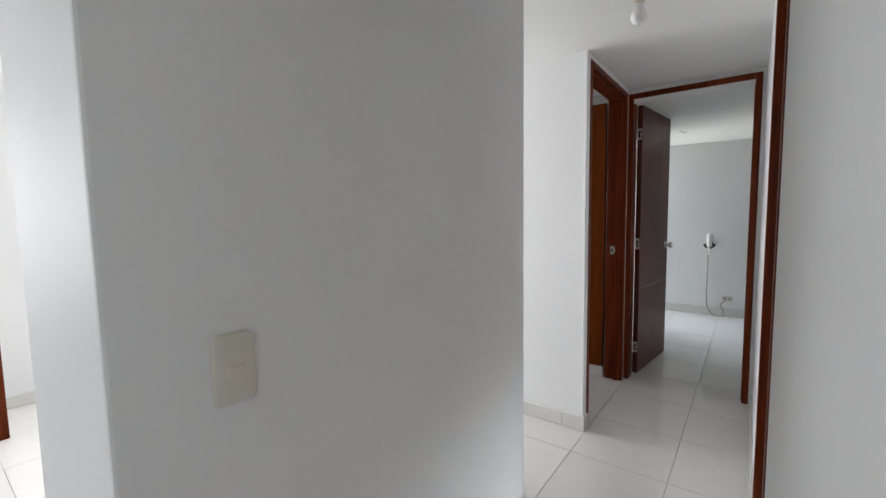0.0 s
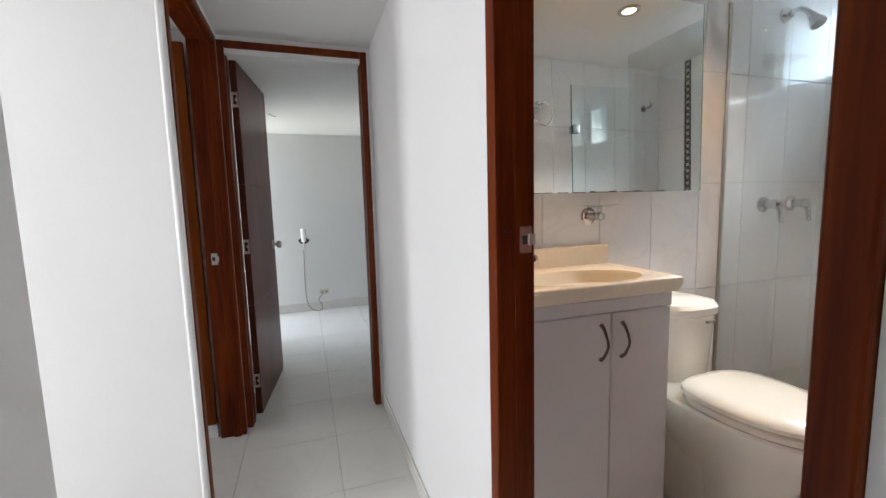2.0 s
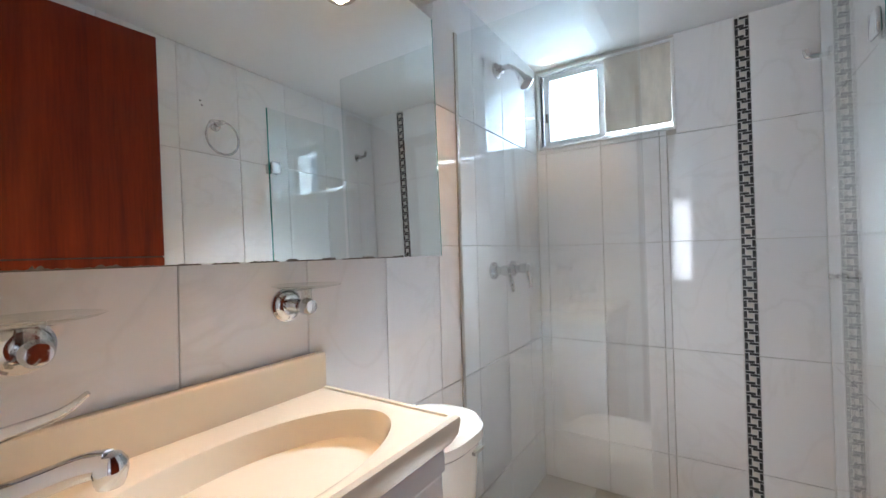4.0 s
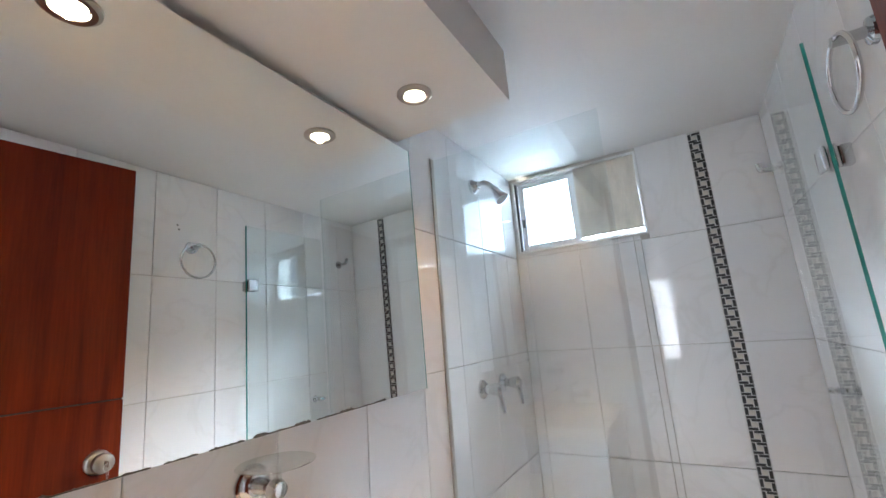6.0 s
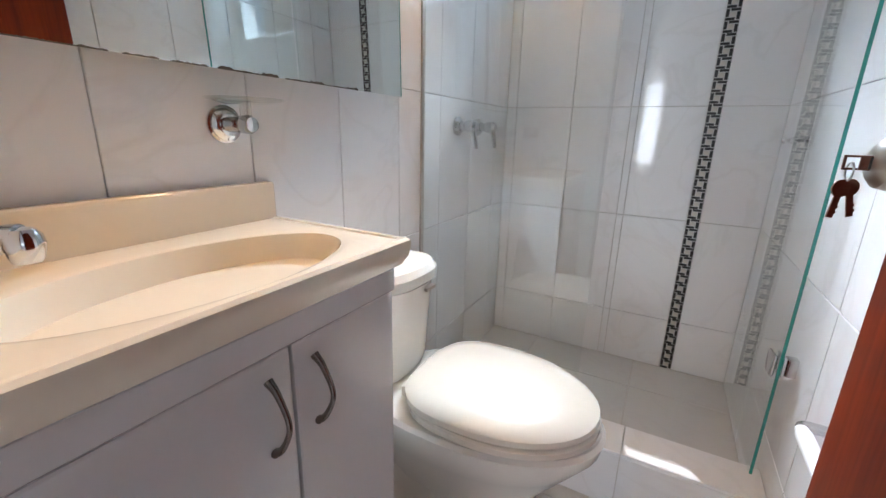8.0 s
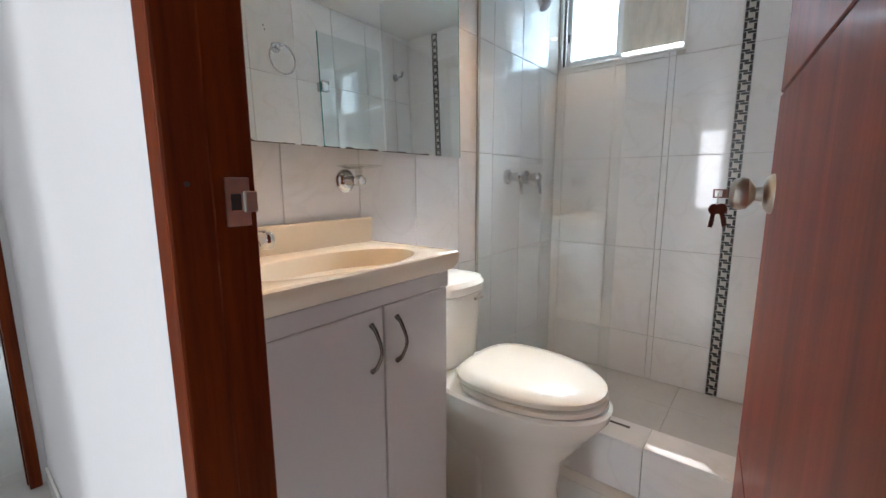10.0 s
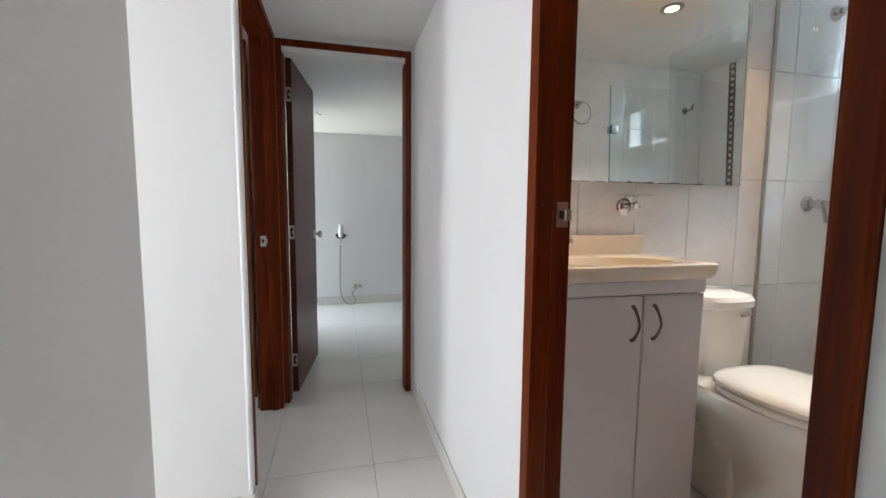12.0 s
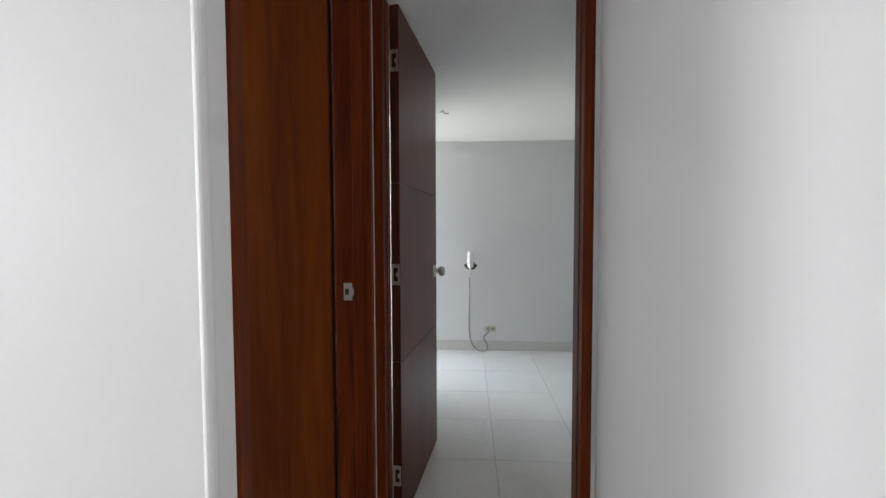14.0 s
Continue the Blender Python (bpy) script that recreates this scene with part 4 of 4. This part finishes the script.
cord = tagged(part("cord", tube(curve([(0.354, ROOM_N - 0.05, 0.72), (0.352, ROOM_N - 0.02, 0.55), (0.349, ROOM_N - 0.016, 0.22), (0.374, ROOM_N - 0.022, 0.07), (0.444, ROOM_N - 0.05, 0.007), (0.519, ROOM_N - 0.04, 0.010), (0.519, ROOM_N - 0.022, 0.07), (0.489, ROOM_N - 0.018, 0.125), (0.519, ROOM_N - 0.02, 0.17), (0.544, ROOM_N - 0.012, 0.195)], 8), 0.0068, 8), M_CORD, smooth=True), "pale flexible lamp cord trailing to the outlet", "cord")
wire = base("ceiling_wire", "short dark wire ends hanging from the bedroom ceiling", "wire", m=pose(0.165, 5.28, ROOM_TOP))
part("wire_end", tube(curve([(0, 0, 0.002), (0.004, 0, -0.014), (0.018, 0.004, -0.022), (0.040, 0.004, -0.020)], 5), 0.0022, 6), M_IRON, wire, smooth=True)
part("wire_end", tube(curve([(-0.006, 0, 0.002), (-0.010, 0, -0.010), (-0.024, -0.002, -0.012)], 5), 0.0022, 6), M_IRON, wire, smooth=True)
ol = base("wall_outlet", "white double wall outlet above the skirting", "outlet", m=pose(0.556, ROOM_N, 0.213, 90))
part("plate", eased(boxes((-0.055, -0.034, 0, 0.055, 0.034, 0.008)), 0.004, 2), M_SWITCH, ol, smooth=True)
for x in (-0.024, 0.024):
    part("socket", eased(boxes((x - 0.017, -0.014, 0.0075, x + 0.017, 0.014, 0.011)), 0.002, 1), M_CORD, ol)


# ---- tiles: the pieces of walls and floors ----
def tile_mesh(key, dx, dy, dz, mat, made={}):
    k = (round(dx, 4), round(dy, 4), round(dz, 4), mat.name)
    if k not in made:
        made[k] = mesh_of("tile", eased(boxes((0, 0, 0, dx, dy, dz)), 0.0012, 1), mat)
    return made[k]


def tile(parent, x0, y0, z0, x1, y1, z1, mat):
    ob = new("tile", tile_mesh("tile", x1 - x0, y1 - y0, z1 - z0, mat))
    ob.location = (x0, y0, z0)
    ob.parent = parent
    return ob


def spans(cuts, lo, hi, gap):
    edges = [lo] + [c for c in sorted(cuts) if lo + 0.006 < c < hi - 0.006] + [hi]
    return [(a + gap / 2, b - gap / 2) for a, b in zip(edges, edges[1:])]


J = 0.0018
ROWS_Z = [0.012 + 0.418 * k for k in range(6)]
NX = [1.153 + 0.2335 * k for k in range(-1, 7)]
for za, zb in spans(ROWS_Z, BATH_FLOOR, BATH_TOP, J):
    for xa, xb in spans(NX, BATH_W, BATH_E, J):
        tile(w_north, xa, BATH_N, za, xb, BATH_N + T - 0.0005, zb, M_TILE)
        if xa > 1.12:
            tile(w_south, xa, BATH_S - T + 0.0005, za, xb, BATH_S, zb, M_TILE)
STRIP0, STRIP1 = 1.742, 1.784
EY = [2.496, 2.258, 2.036, 2.010]
for za, zb in spans(ROWS_Z, SHOWER, BATH_TOP, J):
    for ya, yb in spans(EY, STRIP1, BATH_N, J) + [(BATH_S + 0.001, STRIP0 - 0.001)]:
        if ya < WY0 < yb and zb > WZ0 + 0.02:
            tile(w_east, BATH_E, ya, za, BATH_E + T - 0.0005, WY0 - 0.001, zb, M_TILE)
        elif ya > WY0 - 0.01 and zb > WZ0 + 0.02:
            if za < WZ0 - 0.006:
                tile(w_east, BATH_E, ya, za, BATH_E + T - 0.0005, yb, WZ0 - 0.001, M_TILE)
        else:
            tile(w_east, BATH_E, ya, za, BATH_E + T - 0.0005, yb, zb, M_TILE)
# mosaic strip of black and cream stones
part("mortar", boxes((BATH_E + 0.002, STRIP0, SHOWER, BATH_E + T - 0.0003, STRIP1, BATH_TOP)), M_MORTAR, w_east)
U = STRIP1 - STRIP0
PITCH = U * 0.90
bm = bmesh.new()
# woven stones as (left, bottom, right, top) in parts of the width and the pitch, the last one cream
for k, (a0, b0, a1, b1) in enumerate(((0.32, 0.75, 1.0, 1.0), (0.0, 0.29, 0.26, 0.96), (0.0, 0.0, 0.68, 0.25), (0.74, 0.04, 1.0, 0.71), (0.30, 0.29, 0.70, 0.71))):
    y0, y1, z0, z1 = (1 - a1) * U, (1 - a0) * U, b0 * PITCH, b1 * PITCH
    made = bmesh.ops.create_cube(bm, size=1, matrix=Matrix.Translation((0.002, (y0 + y1) / 2, (z0 + z1) / 2)) @ Matrix.Diagonal((0.005, y1 - y0 - 0.0012, z1 - z0 - 0.0012, 1)))
    if k == 4:
        for fc in {f for v in made["verts"] for f in v.link_faces}:
            fc.material_index = 1
unit = mesh_of("mosaic_unit", bm, (M_BLACK, M_CREAM))
z = SHOWER + 0.001
while z + PITCH < BATH_TOP:
    ob = new("mosaic_unit", unit)
    ob.location = (BATH_E + 0.0005, STRIP0, z)
    ob.parent = w_east
    z += PITCH
for xa, xb in spans([1.29, 1.74], BATH_W + 0.003, 1.850, J):
    for ya, yb in spans([1.86, 2.31], BATH_S, BATH_N, J):
        tile(floor_bath, xa, ya, BATH_FLOOR - 0.0055, xb, yb, BATH_FLOOR, M_FLOOR)
for ya, yb in spans([1.86, 2.31], BATH_S, BATH_N, J):
    tile(floor_bath, 1.851, ya, BATH_FLOOR - 0.0055, 1.9085, yb, BATH_FLOOR - 0.001, M_BASE)
# Thin dark brown strip marks the slot in the kerb top
part("kerb_slot", boxes((1.985, 1.930, 0.3445, 1.997, 2.006, 0.3456)), M_DULL_BROWN, kerb, "narrow dark brown slot strip on the kerb top")
for xa, xb in spans([2.47], 2.021, BATH_E, J):
    for ya, yb in spans([1.885, 2.31], BATH_S, BATH_N, J):
        tile(floor_shower, xa, ya, SHOWER - 0.0055, xb, yb, SHOWER, M_TILE_GREY)
for ya, yb in spans([1.87, 2.31], BATH_S, BATH_N, J):
    tile(kerb, 1.902, ya, BATH_FLOOR + 0.001, 1.9095, yb, 0.335, M_TILE)
    tile(kerb, 1.902, ya, 0.3355, 2.028, yb, 0.345, M_TILE)
    tile(kerb, 2.0205, ya, SHOWER + 0.001, 2.028, yb, 0.335, M_TILE)
P, X0, Y0 = 0.4475, 0.034, 3.474
rest = []
for i in range(-8, 8):
    for k in range(-16, 8):
        xa, ya = X0 + i * P + J / 2, Y0 + k * P + J / 2
        xb, yb = xa + P - J, ya + P - J
        xa, xb, ya, yb = max(xa, WEST), min(xb, EAST), max(ya, SOUTH), min(yb, ROOM_N)
        if xb - xa < 0.01 or yb - ya < 0.01 or (xa > 0.88 and 1.4 < ya and yb < 2.7):
            continue
        if -2 <= i <= 3 and k >= -6:
            tile(floor, xa, ya, -0.0035, xb, yb, 0.0, M_FLOOR)
        else:
            rest.append((xa, ya, -0.0035, xb, yb, 0.0))
tagged(part("tile", boxes(*rest), M_FLOOR, floor), kind="stuff")
